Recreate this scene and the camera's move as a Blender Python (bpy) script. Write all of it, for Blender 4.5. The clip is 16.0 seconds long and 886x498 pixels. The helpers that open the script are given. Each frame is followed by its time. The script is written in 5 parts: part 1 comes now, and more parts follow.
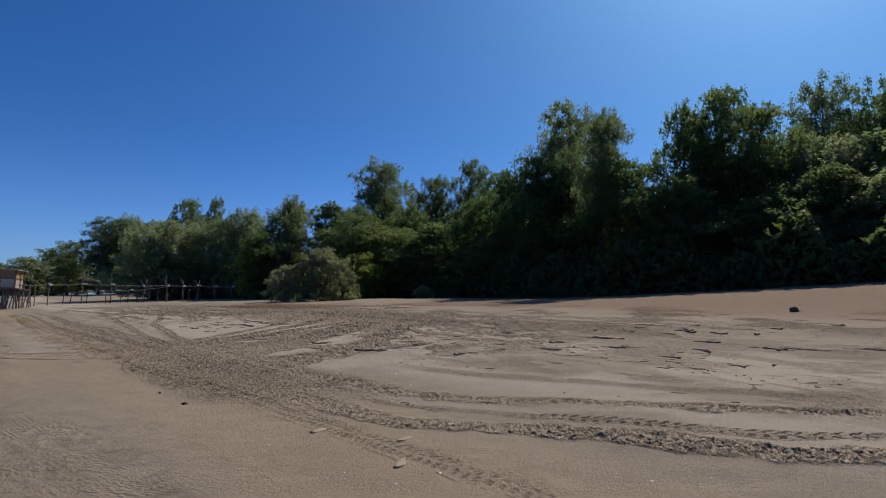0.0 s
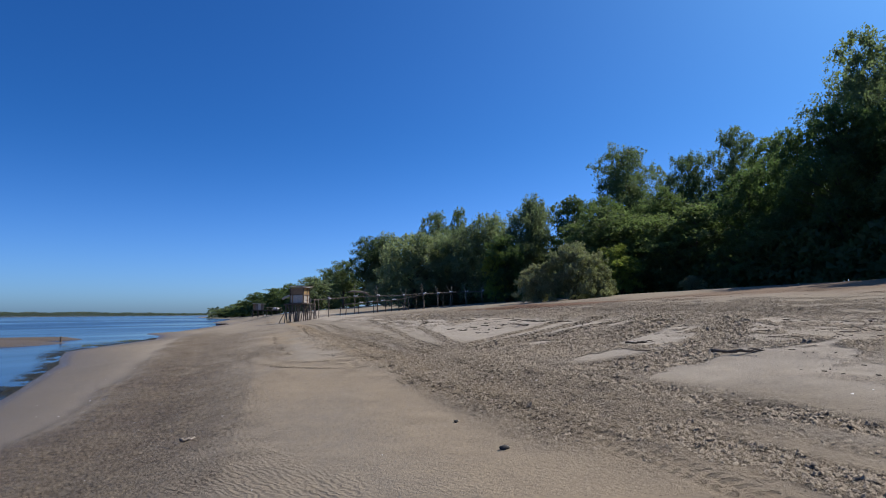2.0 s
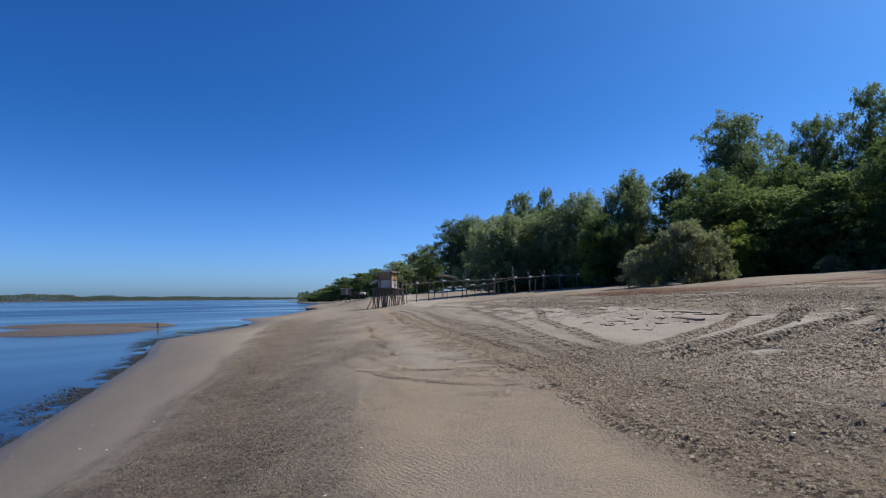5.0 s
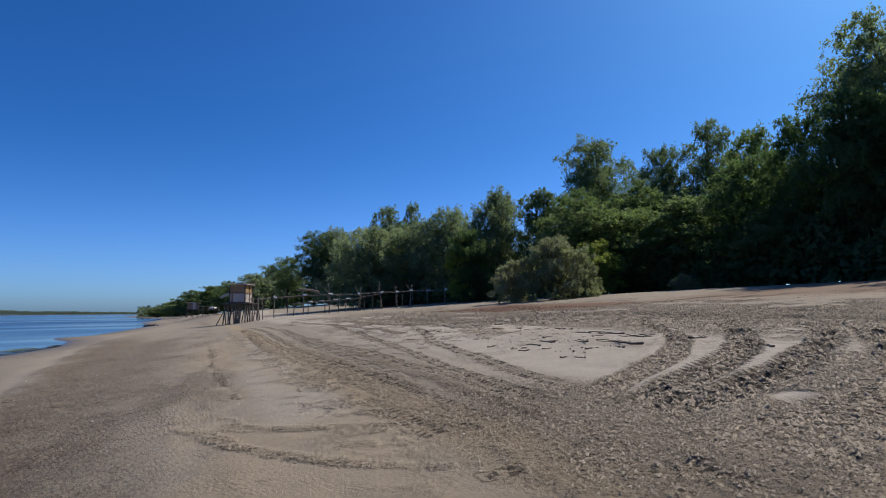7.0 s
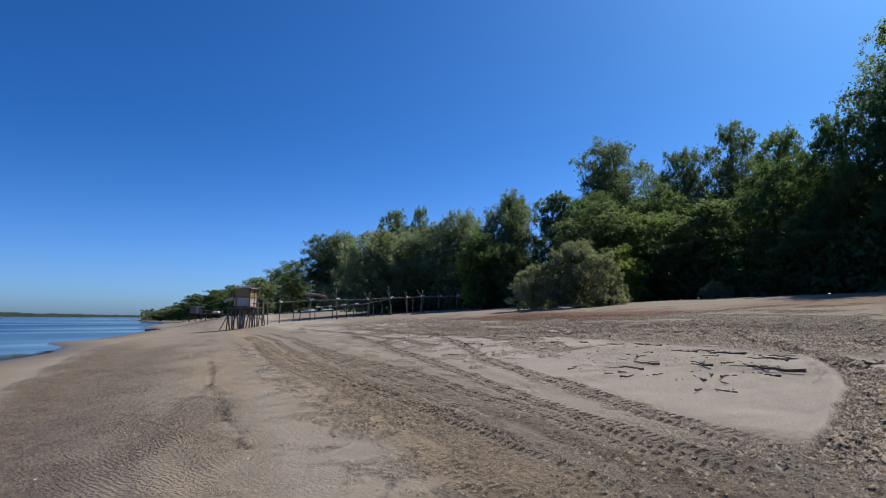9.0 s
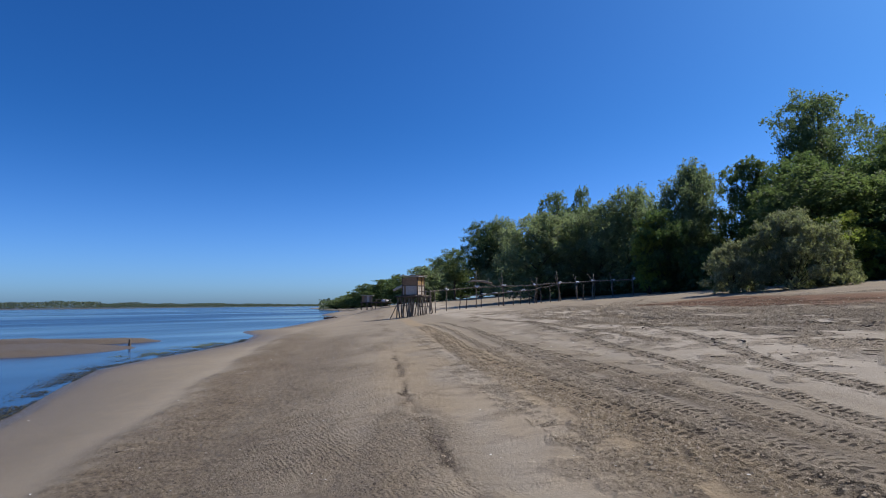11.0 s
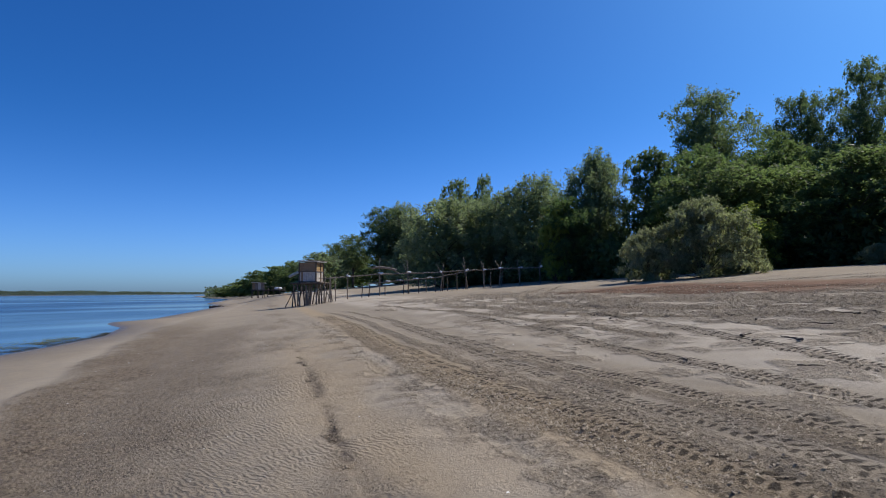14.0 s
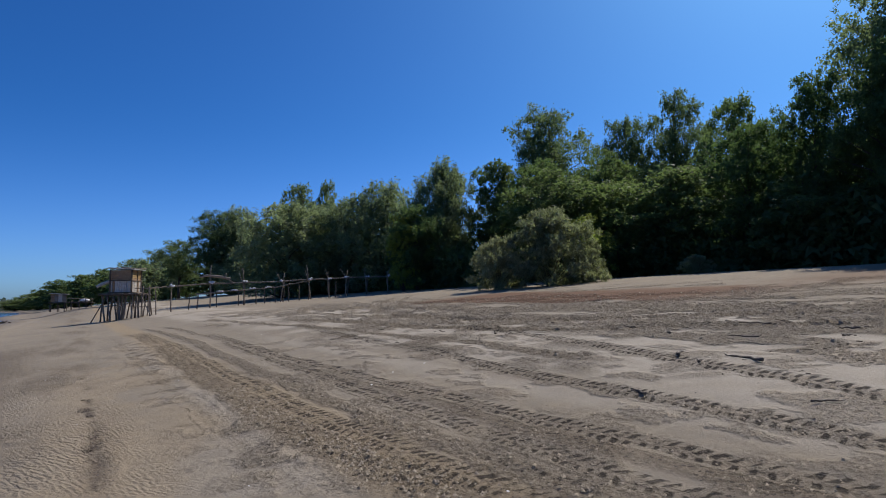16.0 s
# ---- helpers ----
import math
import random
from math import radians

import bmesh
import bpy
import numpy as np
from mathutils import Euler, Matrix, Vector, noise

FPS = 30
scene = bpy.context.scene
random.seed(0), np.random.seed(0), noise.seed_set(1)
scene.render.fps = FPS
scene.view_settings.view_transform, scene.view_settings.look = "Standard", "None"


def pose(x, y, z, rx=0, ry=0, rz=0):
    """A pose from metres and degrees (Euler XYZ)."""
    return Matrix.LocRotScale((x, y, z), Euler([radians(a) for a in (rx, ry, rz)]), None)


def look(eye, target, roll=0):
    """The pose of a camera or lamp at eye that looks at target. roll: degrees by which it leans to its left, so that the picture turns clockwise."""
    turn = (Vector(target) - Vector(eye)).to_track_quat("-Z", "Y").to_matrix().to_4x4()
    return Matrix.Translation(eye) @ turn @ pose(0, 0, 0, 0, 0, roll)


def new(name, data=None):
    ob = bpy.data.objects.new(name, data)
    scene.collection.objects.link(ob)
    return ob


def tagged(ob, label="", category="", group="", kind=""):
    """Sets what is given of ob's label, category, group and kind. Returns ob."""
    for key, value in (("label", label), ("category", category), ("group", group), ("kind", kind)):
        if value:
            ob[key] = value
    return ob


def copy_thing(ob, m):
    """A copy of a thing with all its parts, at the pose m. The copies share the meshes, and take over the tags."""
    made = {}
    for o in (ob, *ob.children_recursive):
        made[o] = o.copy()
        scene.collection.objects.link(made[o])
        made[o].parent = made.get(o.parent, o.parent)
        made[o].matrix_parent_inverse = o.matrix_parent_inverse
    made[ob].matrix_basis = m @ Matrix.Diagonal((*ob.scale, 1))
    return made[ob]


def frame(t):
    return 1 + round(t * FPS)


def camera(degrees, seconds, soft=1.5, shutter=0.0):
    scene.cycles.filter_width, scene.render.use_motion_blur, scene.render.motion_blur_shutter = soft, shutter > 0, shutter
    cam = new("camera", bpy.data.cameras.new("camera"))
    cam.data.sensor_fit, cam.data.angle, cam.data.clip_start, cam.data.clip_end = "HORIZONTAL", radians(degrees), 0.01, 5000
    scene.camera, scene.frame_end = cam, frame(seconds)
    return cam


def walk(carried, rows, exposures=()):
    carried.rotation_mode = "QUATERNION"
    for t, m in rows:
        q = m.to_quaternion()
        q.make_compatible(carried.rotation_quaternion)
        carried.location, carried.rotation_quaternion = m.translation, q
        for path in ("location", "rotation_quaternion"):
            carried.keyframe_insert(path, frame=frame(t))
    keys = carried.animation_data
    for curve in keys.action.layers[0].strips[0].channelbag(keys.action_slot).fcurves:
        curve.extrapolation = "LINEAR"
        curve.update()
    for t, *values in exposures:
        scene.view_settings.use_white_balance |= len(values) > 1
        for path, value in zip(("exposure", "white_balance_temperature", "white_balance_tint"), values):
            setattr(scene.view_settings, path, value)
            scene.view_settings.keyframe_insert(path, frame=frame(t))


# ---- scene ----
cam = camera(74.55, 16.0, soft=1.05)
ROWS = [
    (0.0, 0.11, -0.58, 1.47, 3.40, 6.57, -2.23),
    (0.5, -0.55, 0.72, 1.38, 10.68, 6.61, -1.80),
    (1.0, -1.18, 1.65, 1.28, 16.45, 6.85, -1.31),
    (1.5, -1.69, 2.30, 1.23, 22.04, 6.68, -0.43),
    (2.0, -2.15, 2.87, 1.21, 26.69, 6.36, 0.30),
    (2.5, -2.57, 3.34, 1.22, 30.08, 5.99, 0.58),
    (3.0, -2.93, 3.77, 1.22, 34.19, 5.79, 0.63),
    (5.5, -5.59, 6.01, 1.40, 34.51, 4.55, 0.38),
    (6.0, -6.18, 6.80, 1.37, 27.94, 4.83, 0.46),
    (6.5, -6.63, 7.53, 1.42, 24.85, 5.28, 0.59),
    (7.0, -7.08, 8.18, 1.43, 21.13, 6.25, 0.23),
    (7.5, -7.47, 8.83, 1.44, 18.52, 6.41, 0.14),
    (8.0, -7.91, 9.38, 1.45, 17.51, 6.79, -0.12),
    (10.5, -10.98, 11.97, 1.58, 33.09, 5.89, -0.10),
    (11.0, -11.52, 12.48, 1.58, 36.79, 5.50, 0.37),
    (11.5, -11.94, 12.79, 1.58, 44.30, 4.91, 0.54),
    (12.0, -12.34, 13.15, 1.59, 51.75, 3.85, 0.52),
    (12.5, -12.94, 13.72, 1.55, 46.40, 3.65, 0.57),
    (13.0, -13.46, 14.27, 1.52, 39.18, 3.82, 0.57),
    (13.5, -13.95, 14.79, 1.51, 32.80, 4.22, 0.46),
    (14.0, -14.38, 15.26, 1.52, 26.58, 4.32, 0.24),
    (14.5, -14.80, 15.91, 1.53, 22.18, 4.39, -0.02),
    (15.0, -15.17, 16.42, 1.54, 17.72, 4.77, -0.20),
    (15.5, -15.47, 16.98, 1.58, 14.85, 5.11, 0.05),
    (16.0, -15.81, 17.48, 1.57, 11.05, 5.11, 0.81),
]
walk(cam, [(t, pose(x, y, z, 90 + pitch, roll, yaw)) for t, x, y, z, yaw, pitch, roll in ROWS],
     [(0.0, -0.24, 6900, 11), (0.8, -0.06, 6700, 10), (2.0, 0.10, 6400, 10), (3.5, 0.18, 6330, 10), (7.5, 0.05, 6420, 10), (10.5, 0.15, 6450, 10), (12.0, 0.15, 6350, 10), (14.3, 0.11, 6330, 10), (16.0, -0.05, 6380, 10)])

# ---- light ----
SUN_AZ, SUN_EL = radians(-30), radians(47)  # azimuth turned left from +y
world = bpy.data.worlds.new("sky")
scene.world = world
world.use_nodes = True
wn = world.node_tree.nodes
sky = wn.new("ShaderNodeTexSky")
sky.sky_type = "NISHITA"
sky.sun_disc = False
sky.sun_elevation = SUN_EL
sky.sun_rotation = -SUN_AZ
sky.altitude, sky.air_density, sky.dust_density, sky.ozone_density = 800, 0.75, 2.2, 1.0
deep = wn.new("ShaderNodeHueSaturation")
deep.inputs["Saturation"].default_value = 1.28
tint = wn.new("ShaderNodeMix")
tint.data_type, tint.blend_type = "RGBA", "MULTIPLY"
tint.inputs[0].default_value = 1.0
# thin haze: the deep blue pales towards the horizon
place = wn.new("ShaderNodeTexCoord")
height = wn.new("ShaderNodeSeparateXYZ")
haze = wn.new("ShaderNodeMapRange")
haze.interpolation_type = "SMOOTHERSTEP"
for i, v in enumerate((0.0, 0.34, 0.0, 1.0)):
    haze.inputs[1 + i].default_value = v
veil = wn.new("ShaderNodeMix")
veil.data_type = "RGBA"
veil.inputs[6].default_value = (0.57, 0.89, 1.40, 1)
veil.inputs[7].default_value = (0.30, 0.715, 1.15, 1)
world.node_tree.links.new(place.outputs["Generated"], height.inputs[0])
world.node_tree.links.new(height.outputs[2], haze.inputs[0])
world.node_tree.links.new(haze.outputs[0], veil.inputs[0])
world.node_tree.links.new(veil.outputs[2], tint.inputs[7])
world.node_tree.links.new(sky.outputs[0], deep.inputs["Color"])
world.node_tree.links.new(deep.outputs[0], tint.inputs[6])
world.node_tree.links.new(tint.outputs[2], wn["Background"].inputs[0])
wn["Background"].inputs[1].default_value = 0.107
sun = new("sun", bpy.data.lights.new("sun", "SUN"))
sun.data.energy, sun.data.angle, sun.data.color = 5.0, radians(0.53), (1.0, 0.925, 0.815)
to_sun = Vector((-math.sin(SUN_AZ) * math.cos(SUN_EL), math.cos(SUN_AZ) * math.cos(SUN_EL), math.sin(SUN_EL)))
sun.matrix_world = look((0, 0, 60), Vector((0, 0, 60)) - to_sun)

rnd = random.Random(11)


# ---- materials ----
class Nodes:
    """Short hand for building a node material."""

    def __init__(self, name, rough=0.8):
        self.mat = bpy.data.materials.new(name)
        self.mat.use_nodes = True
        self.tree = self.mat.node_tree
        self.bsdf = self.tree.nodes["Principled BSDF"]
        self.bsdf.inputs["Roughness"].default_value = rough

    def node(self, kind, **inputs):
        n = self.tree.nodes.new(kind)
        for key, value in inputs.items():
            self.put(value, n.inputs[key.replace("_", " ")])
        return n

    def put(self, value, socket):
        if isinstance(value, bpy.types.NodeSocket):
            self.tree.links.new(value, socket)
        else:
            socket.default_value = value

    def noise(self, scale, detail=4.0, rough=0.55, vector=None):
        n = self.node("ShaderNodeTexNoise", Scale=scale, Detail=detail, Roughness=rough)
        self.put(vector or self.where(), n.inputs["Vector"])
        return n.outputs["Fac"]

    def where(self):
        return self.node("ShaderNodeNewGeometry").outputs["Position"]

    def ramp(self, fac, stops):
        n = self.node("ShaderNodeValToRGB", Fac=fac)
        el = n.color_ramp.elements
        while len(el) < len(stops):
            el.new(0.5)
        for e, (p, c) in zip(el, stops):
            e.position, e.color = p, (*c, 1) if len(c) == 3 else c
        return n.outputs["Color"]

    def mix(self, fac, a, b, mode="MIX"):
        n = self.tree.nodes.new("ShaderNodeMix")
        n.data_type, n.blend_type = "RGBA", mode
        for value, i in ((fac, 0), (a, 6), (b, 7)):
            self.put((*value, 1) if isinstance(value, tuple) and len(value) == 3 else value, n.inputs[i])
        return n.outputs[2]

    def math(self, op, a, b=0.0, clamp=False):
        n = self.tree.nodes.new("ShaderNodeMath")
        n.operation, n.use_clamp = op, clamp
        self.put(a, n.inputs[0])
        self.put(b, n.inputs[1])
        return n.outputs[0]

    def span(self, value, a, b, c=0.0, d=1.0):
        n = self.node("ShaderNodeMapRange", Value=value)
        for i, v in enumerate((a, b, c, d)):
            n.inputs[1 + i].default_value = v
        return n.outputs[0]

    def math3(self, pos):
        """The place, shaken a little, so that spots lose their round outline."""
        shake = self.node("ShaderNodeTexNoise", Vector=pos, Scale=30.0, Detail=2.0)
        n = self.tree.nodes.new("ShaderNodeVectorMath")
        n.operation = "MULTIPLY_ADD"
        self.put(shake.outputs["Color"], n.inputs[0])
        n.inputs[1].default_value = (0.05, 0.05, 0.05)
        self.put(pos, n.inputs[2])
        return n.outputs[0]

    def attr(self, name):
        n = self.tree.nodes.new("ShaderNodeAttribute")
        n.attribute_name = name
        return n.outputs["Fac"]

    def bump(self, height, distance, strength=1.0, normal=None):
        n = self.node("ShaderNodeBump", Height=height, Distance=distance, Strength=strength)
        if normal:
            self.put(normal, n.inputs["Normal"])
        return n.outputs[0]

    def done(self, color, normal=None):
        self.put((*color, 1) if isinstance(color, tuple) and len(color) == 3 else color, self.bsdf.inputs["Base Color"])
        if normal:
            self.put(normal, self.bsdf.inputs["Normal"])
        return self.mat


def sand_material():
    m = Nodes("sand", 0.92)
    pos = m.where()
    churn, pale, rust, wet, crust, ochre, ripple = [m.attr(a) for a in ("churn", "pale", "rust", "wet", "crust", "ochre", "ripple")]
    stain = m.attr("stain")
    broad, mid, fine = m.noise(0.35, 5, 0.6), m.noise(3.0, 5, 0.6), m.noise(40, 4, 0.65)
    base = m.mix(broad, (0.228, 0.184, 0.130), (0.356, 0.294, 0.216))
    base = m.mix(m.span(mid, 0.35, 0.7), base, m.mix(0.5, base, (0.20, 0.17, 0.14)))
    base = m.mix(pale, base, m.mix(mid, (0.350, 0.296, 0.230), (0.465, 0.402, 0.322)))
    base = m.mix(m.math("MULTIPLY", ochre, 0.9), base, m.mix(mid, (0.31, 0.218, 0.118), (0.43, 0.312, 0.175)))
    turned = m.mix(m.noise(14, 5, 0.7), (0.190, 0.147, 0.100), (0.430, 0.345, 0.245))
    base = m.mix(m.math("MULTIPLY", churn, m.span(mid, 0.25, 0.6, 0.55, 1.0)), base, turned)
    base = m.mix(m.math("MULTIPLY", crust, m.span(m.noise(0.9, 6, 0.75), 0.32, 0.54, 0.36, 1.0)), base, m.mix(m.span(m.noise(13, 5, 0.7), 0.35, 0.62), (0.092, 0.068, 0.045), (0.270, 0.207, 0.142)))
    base = m.mix(m.math("MULTIPLY", rust, m.span(m.noise(0.5, 6, 0.65), 0.12, 0.35, 0.6, 1.0)), base, m.mix(mid, (0.108, 0.056, 0.033), (0.200, 0.108, 0.062)))
    base = m.mix(wet, base, (0.105, 0.085, 0.066))
    base = m.mix(m.math("MULTIPLY", stain, m.span(mid, 0.3, 0.6, 0.35, 0.8)), base, (0.066, 0.048, 0.041))
    base = m.mix(m.span(fine, 0.3, 0.75, 0.0, 0.35), base, (0.13, 0.11, 0.09))
    # dark crumbs, and small pits whose shade is painted as dark specks
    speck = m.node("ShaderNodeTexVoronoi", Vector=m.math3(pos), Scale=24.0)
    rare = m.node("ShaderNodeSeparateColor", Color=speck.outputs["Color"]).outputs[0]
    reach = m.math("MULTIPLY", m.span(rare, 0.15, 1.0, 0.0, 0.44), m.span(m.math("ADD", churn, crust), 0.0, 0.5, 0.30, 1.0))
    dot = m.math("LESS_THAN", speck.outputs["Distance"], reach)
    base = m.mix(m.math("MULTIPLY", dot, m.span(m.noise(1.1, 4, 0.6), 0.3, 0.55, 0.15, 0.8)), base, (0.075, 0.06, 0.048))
    # slanting tyre lug prints with painted-in shade, staggered on the two sides of a track
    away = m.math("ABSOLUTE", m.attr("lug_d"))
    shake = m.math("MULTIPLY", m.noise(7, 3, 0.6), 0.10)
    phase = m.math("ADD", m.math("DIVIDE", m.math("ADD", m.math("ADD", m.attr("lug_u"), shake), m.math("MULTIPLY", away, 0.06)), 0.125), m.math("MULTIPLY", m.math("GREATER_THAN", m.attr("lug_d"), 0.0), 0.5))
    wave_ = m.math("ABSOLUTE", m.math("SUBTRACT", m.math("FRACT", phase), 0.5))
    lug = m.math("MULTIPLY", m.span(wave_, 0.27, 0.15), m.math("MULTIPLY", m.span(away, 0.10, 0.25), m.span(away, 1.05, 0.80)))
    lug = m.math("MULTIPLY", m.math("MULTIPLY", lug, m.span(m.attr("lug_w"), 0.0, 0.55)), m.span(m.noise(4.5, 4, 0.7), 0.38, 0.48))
    # the shade inside each print goes into the colour as near-black
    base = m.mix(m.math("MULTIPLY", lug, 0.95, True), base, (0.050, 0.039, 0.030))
    # gaps between clods: their shade is painted as dark spots, with matching bump
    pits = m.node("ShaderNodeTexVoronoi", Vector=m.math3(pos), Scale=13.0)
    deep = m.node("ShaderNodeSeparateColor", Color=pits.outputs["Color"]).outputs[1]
    shaded_hole = m.span(m.math("SUBTRACT", m.math("MULTIPLY", deep, 0.50), pits.outputs["Distance"]), 0.0, 0.10)
    shaded_hole = m.math("MULTIPLY", shaded_hole, m.span(m.math("ADD", churn, m.math("MULTIPLY", crust, 0.22)), 0.10, 0.45))
    base = m.mix(m.math("MULTIPLY", shaded_hole, 0.62), base, (0.070, 0.055, 0.042))
    m.put(m.span(wet, 0, 1, 0.93, 0.35), m.bsdf.inputs["Roughness"])
    m.bsdf.inputs["Specular IOR Level"].default_value = 0.12
    # relief: grain everywhere, lumps where the soil is turned, ripples on the lane
    turn = m.node("ShaderNodeMapping", Vector=pos)
    turn.inputs["Rotation"].default_value = (0, 0, radians(-47))
    turn.inputs["Scale"].default_value = (1.0, 2.2, 1.0)
    wave = m.node("ShaderNodeTexWave", Vector=turn.outputs[0], Scale=3.4, Distortion=9.0, Detail=3.0)
    wave.inputs["Detail Scale"].default_value = 1.4
    lumps = m.node("ShaderNodeTexVoronoi", Vector=pos, Scale=11.0).outputs["Distance"]
    n = m.bump(m.math("MULTIPLY", lumps, churn), 0.10, 0.9)
    n = m.bump(m.math("SUBTRACT", 1.0, shaded_hole), 0.035, 0.9, n)
    n = m.bump(m.math("SUBTRACT", 1.0, lug), 0.035, 0.9, n)
    n = m.bump(m.math("MULTIPLY", m.noise(22, 5, 0.75), m.span(churn, 0, 0.6, 0.18, 1.0)), 0.09, 1.0, n)
    n = m.bump(m.math("MULTIPLY", wave.outputs["Fac"], m.math("MULTIPLY", ripple, m.span(m.noise(0.8, 3, 0.6), 0.40, 0.58))), 0.014, 0.55, n)
    n = m.bump(m.math("MULTIPLY", m.noise(17, 5, 0.7), crust), 0.06, 0.9, n)
    n = m.bump(m.noise(75, 3, 0.7), 0.02, m.span(m.math("ADD", churn, crust), 0.0, 0.6, 0.34, 0.6), n)
    n = m.bump(fine, 0.02, m.span(m.math("ADD", churn, crust), 0.0, 0.6, 0.34, 0.6), n)
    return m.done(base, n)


def leaf_material(name, dark, light, glow=0.35, rough=0.55):
    m = Nodes(name, rough)
    info = m.node("ShaderNodeObjectInfo").outputs["Random"]
    island = m.node("ShaderNodeNewGeometry").outputs["Random Per Island"]
    col = m.mix(island, dark, light)
    col = m.mix(m.span(m.noise(0.45, 3), 0.35, 0.65), col, m.mix(0.45, col, dark))
    hue = m.node("ShaderNodeHueSaturation", Color=col)
    m.put(m.span(info, 0, 1, 0.482, 0.512), hue.inputs["Hue"])
    m.put(m.span(info, 0, 1, 1.15, 0.85), hue.inputs["Value"])
    col = hue.outputs[0]
    m.bsdf.inputs["Specular IOR Level"].default_value = 0.2
    m.done(col)
    trans = m.node("ShaderNodeBsdfTranslucent")
    m.put(m.mix(1.0, col, (1.24, 1.42, 0.96), "MULTIPLY"), trans.inputs["Color"])
    both = m.node("ShaderNodeMixShader", Fac=glow)
    m.put(m.bsdf.outputs[0], both.inputs[1])
    m.put(trans.outputs[0], both.inputs[2])
    m.put(both.outputs[0], m.tree.nodes["Material Output"].inputs[0])
    return m.mat


def bark_material(name, dark, light, scale=6.0):
    m = Nodes(name, 0.9)
    n = m.noise(scale, 6, 0.7)
    col = m.mix(m.span(n, 0.3, 0.7), dark, light)
    col = m.mix(m.span(m.noise(scale * 0.15, 3), 0.35, 0.65, 0, 0.5), col, dark)
    return m.done(col, m.bump(m.noise(scale * 3, 5, 0.7), 0.02, 0.7))


def water_material():
    m = Nodes("river_water", 0.06)
    pos = m.where()
    long = m.node("ShaderNodeMapping", Vector=pos)
    long.inputs["Rotation"].default_value = (0, 0, radians(43))
    long.inputs["Scale"].default_value = (1.0, 0.25, 1.0)
    streak = m.noise(0.03, 4, 0.6, long.outputs[0])
    m.put(m.span(streak, 0.40, 0.6, 0.09, 0.26), m.bsdf.inputs["Roughness"])
    m.bsdf.inputs["IOR"].default_value = 1.333
    small = m.noise(5.0, 3, 0.6)
    big = m.noise(0.6, 3, 0.5, long.outputs[0])
    n = m.bump(small, 0.010, 0.15)
    n = m.bump(m.noise(1.6, 3, 0.6, long.outputs[0]), 0.10, m.span(streak, 0.50, 0.64, 0.0, 0.55), n)
    n = m.bump(big, 0.03, m.span(streak, 0.48, 0.62, 0.0, 0.45), n)
    return m.done(m.mix(streak, (0.008, 0.016, 0.032), (0.014, 0.024, 0.042)), n)


SAND = sand_material()
WATER = water_material()
LEAF = {
    "poplar": leaf_material("poplar_leaves", (0.102, 0.130, 0.072), (0.158, 0.190, 0.102), 0.62),
    "broadleaf": leaf_material("broadleaf_leaves", (0.088, 0.122, 0.054), (0.144, 0.186, 0.078), 0.62),
    "dark": leaf_material("dark_leaves", (0.094, 0.124, 0.058), (0.150, 0.182, 0.082), 0.6),
    "willow": leaf_material("willow_leaves", (0.160, 0.182, 0.114), (0.232, 0.260, 0.166), 0.6),
    "bush": leaf_material("grey_willow_leaves", (0.150, 0.156, 0.094), (0.330, 0.325, 0.212), 0.5),
    "sapling": leaf_material("yellow_green_leaves", (0.170, 0.200, 0.050), (0.270, 0.300, 0.085), 0.6),
}
BARK = bark_material("bark", (0.035, 0.028, 0.022), (0.12, 0.10, 0.08))
DRIFT = bark_material("weathered_wood", (0.14, 0.11, 0.085), (0.36, 0.30, 0.24), 9)
DARKWOOD = bark_material("dark_weathered_wood", (0.060, 0.046, 0.036), (0.20, 0.155, 0.118), 9)
PALEWOOD = bark_material("pale_planks", (0.36, 0.32, 0.28), (0.66, 0.61, 0.55), 7)
BROWNWOOD = bark_material("brown_panel", (0.23, 0.140, 0.08), (0.40, 0.265, 0.155), 4)
OCHREWOOD = bark_material("ochre_panel", (0.24, 0.15, 0.06), (0.42, 0.28, 0.12), 4)
ROOFING = bark_material("grey_roofing", (0.26, 0.26, 0.26), (0.52, 0.51, 0.50), 4)
BAG = bark_material("white_sack", (0.62, 0.62, 0.63), (0.82, 0.82, 0.82), 8)
SHELL = bark_material("white_shell", (0.60, 0.58, 0.54), (0.82, 0.80, 0.76), 30)
CLOD = bark_material("turned_sand", (0.225, 0.178, 0.125), (0.41, 0.335, 0.242), 18)
CRUSTED = bark_material("dried_crust", (0.11, 0.083, 0.055), (0.25, 0.195, 0.135), 18)
PALESAND = bark_material("pale_dry_sand", (0.29, 0.235, 0.165), (0.38, 0.315, 0.23), 14)
WEED = leaf_material("water_weed", (0.025, 0.025, 0.02), (0.085, 0.085, 0.055), 0.1, 0.6)
GREENWEED = leaf_material("green_water_weed", (0.06, 0.075, 0.02), (0.17, 0.18, 0.05), 0.1, 0.6)
# distance haze is mixed into this leaf colour as blue-grey
HAZED_LEAF = leaf_material("hazed_far_leaves", (0.095, 0.118, 0.088), (0.140, 0.162, 0.124), 0.4)
STONE = bark_material("dark_stone", (0.03, 0.028, 0.026), (0.10, 0.09, 0.08), 8)


# ---- the lie of the land ----
# s runs along the beach, n runs from the river up to the trees
ALONG, ACROSS = Vector((-0.68, 0.7332)), Vector((0.7332, 0.68))
WATER_Z = -0.75


def xy(s, n):
    return s * ALONG.x + n * ACROSS.x, s * ALONG.y + n * ACROSS.y


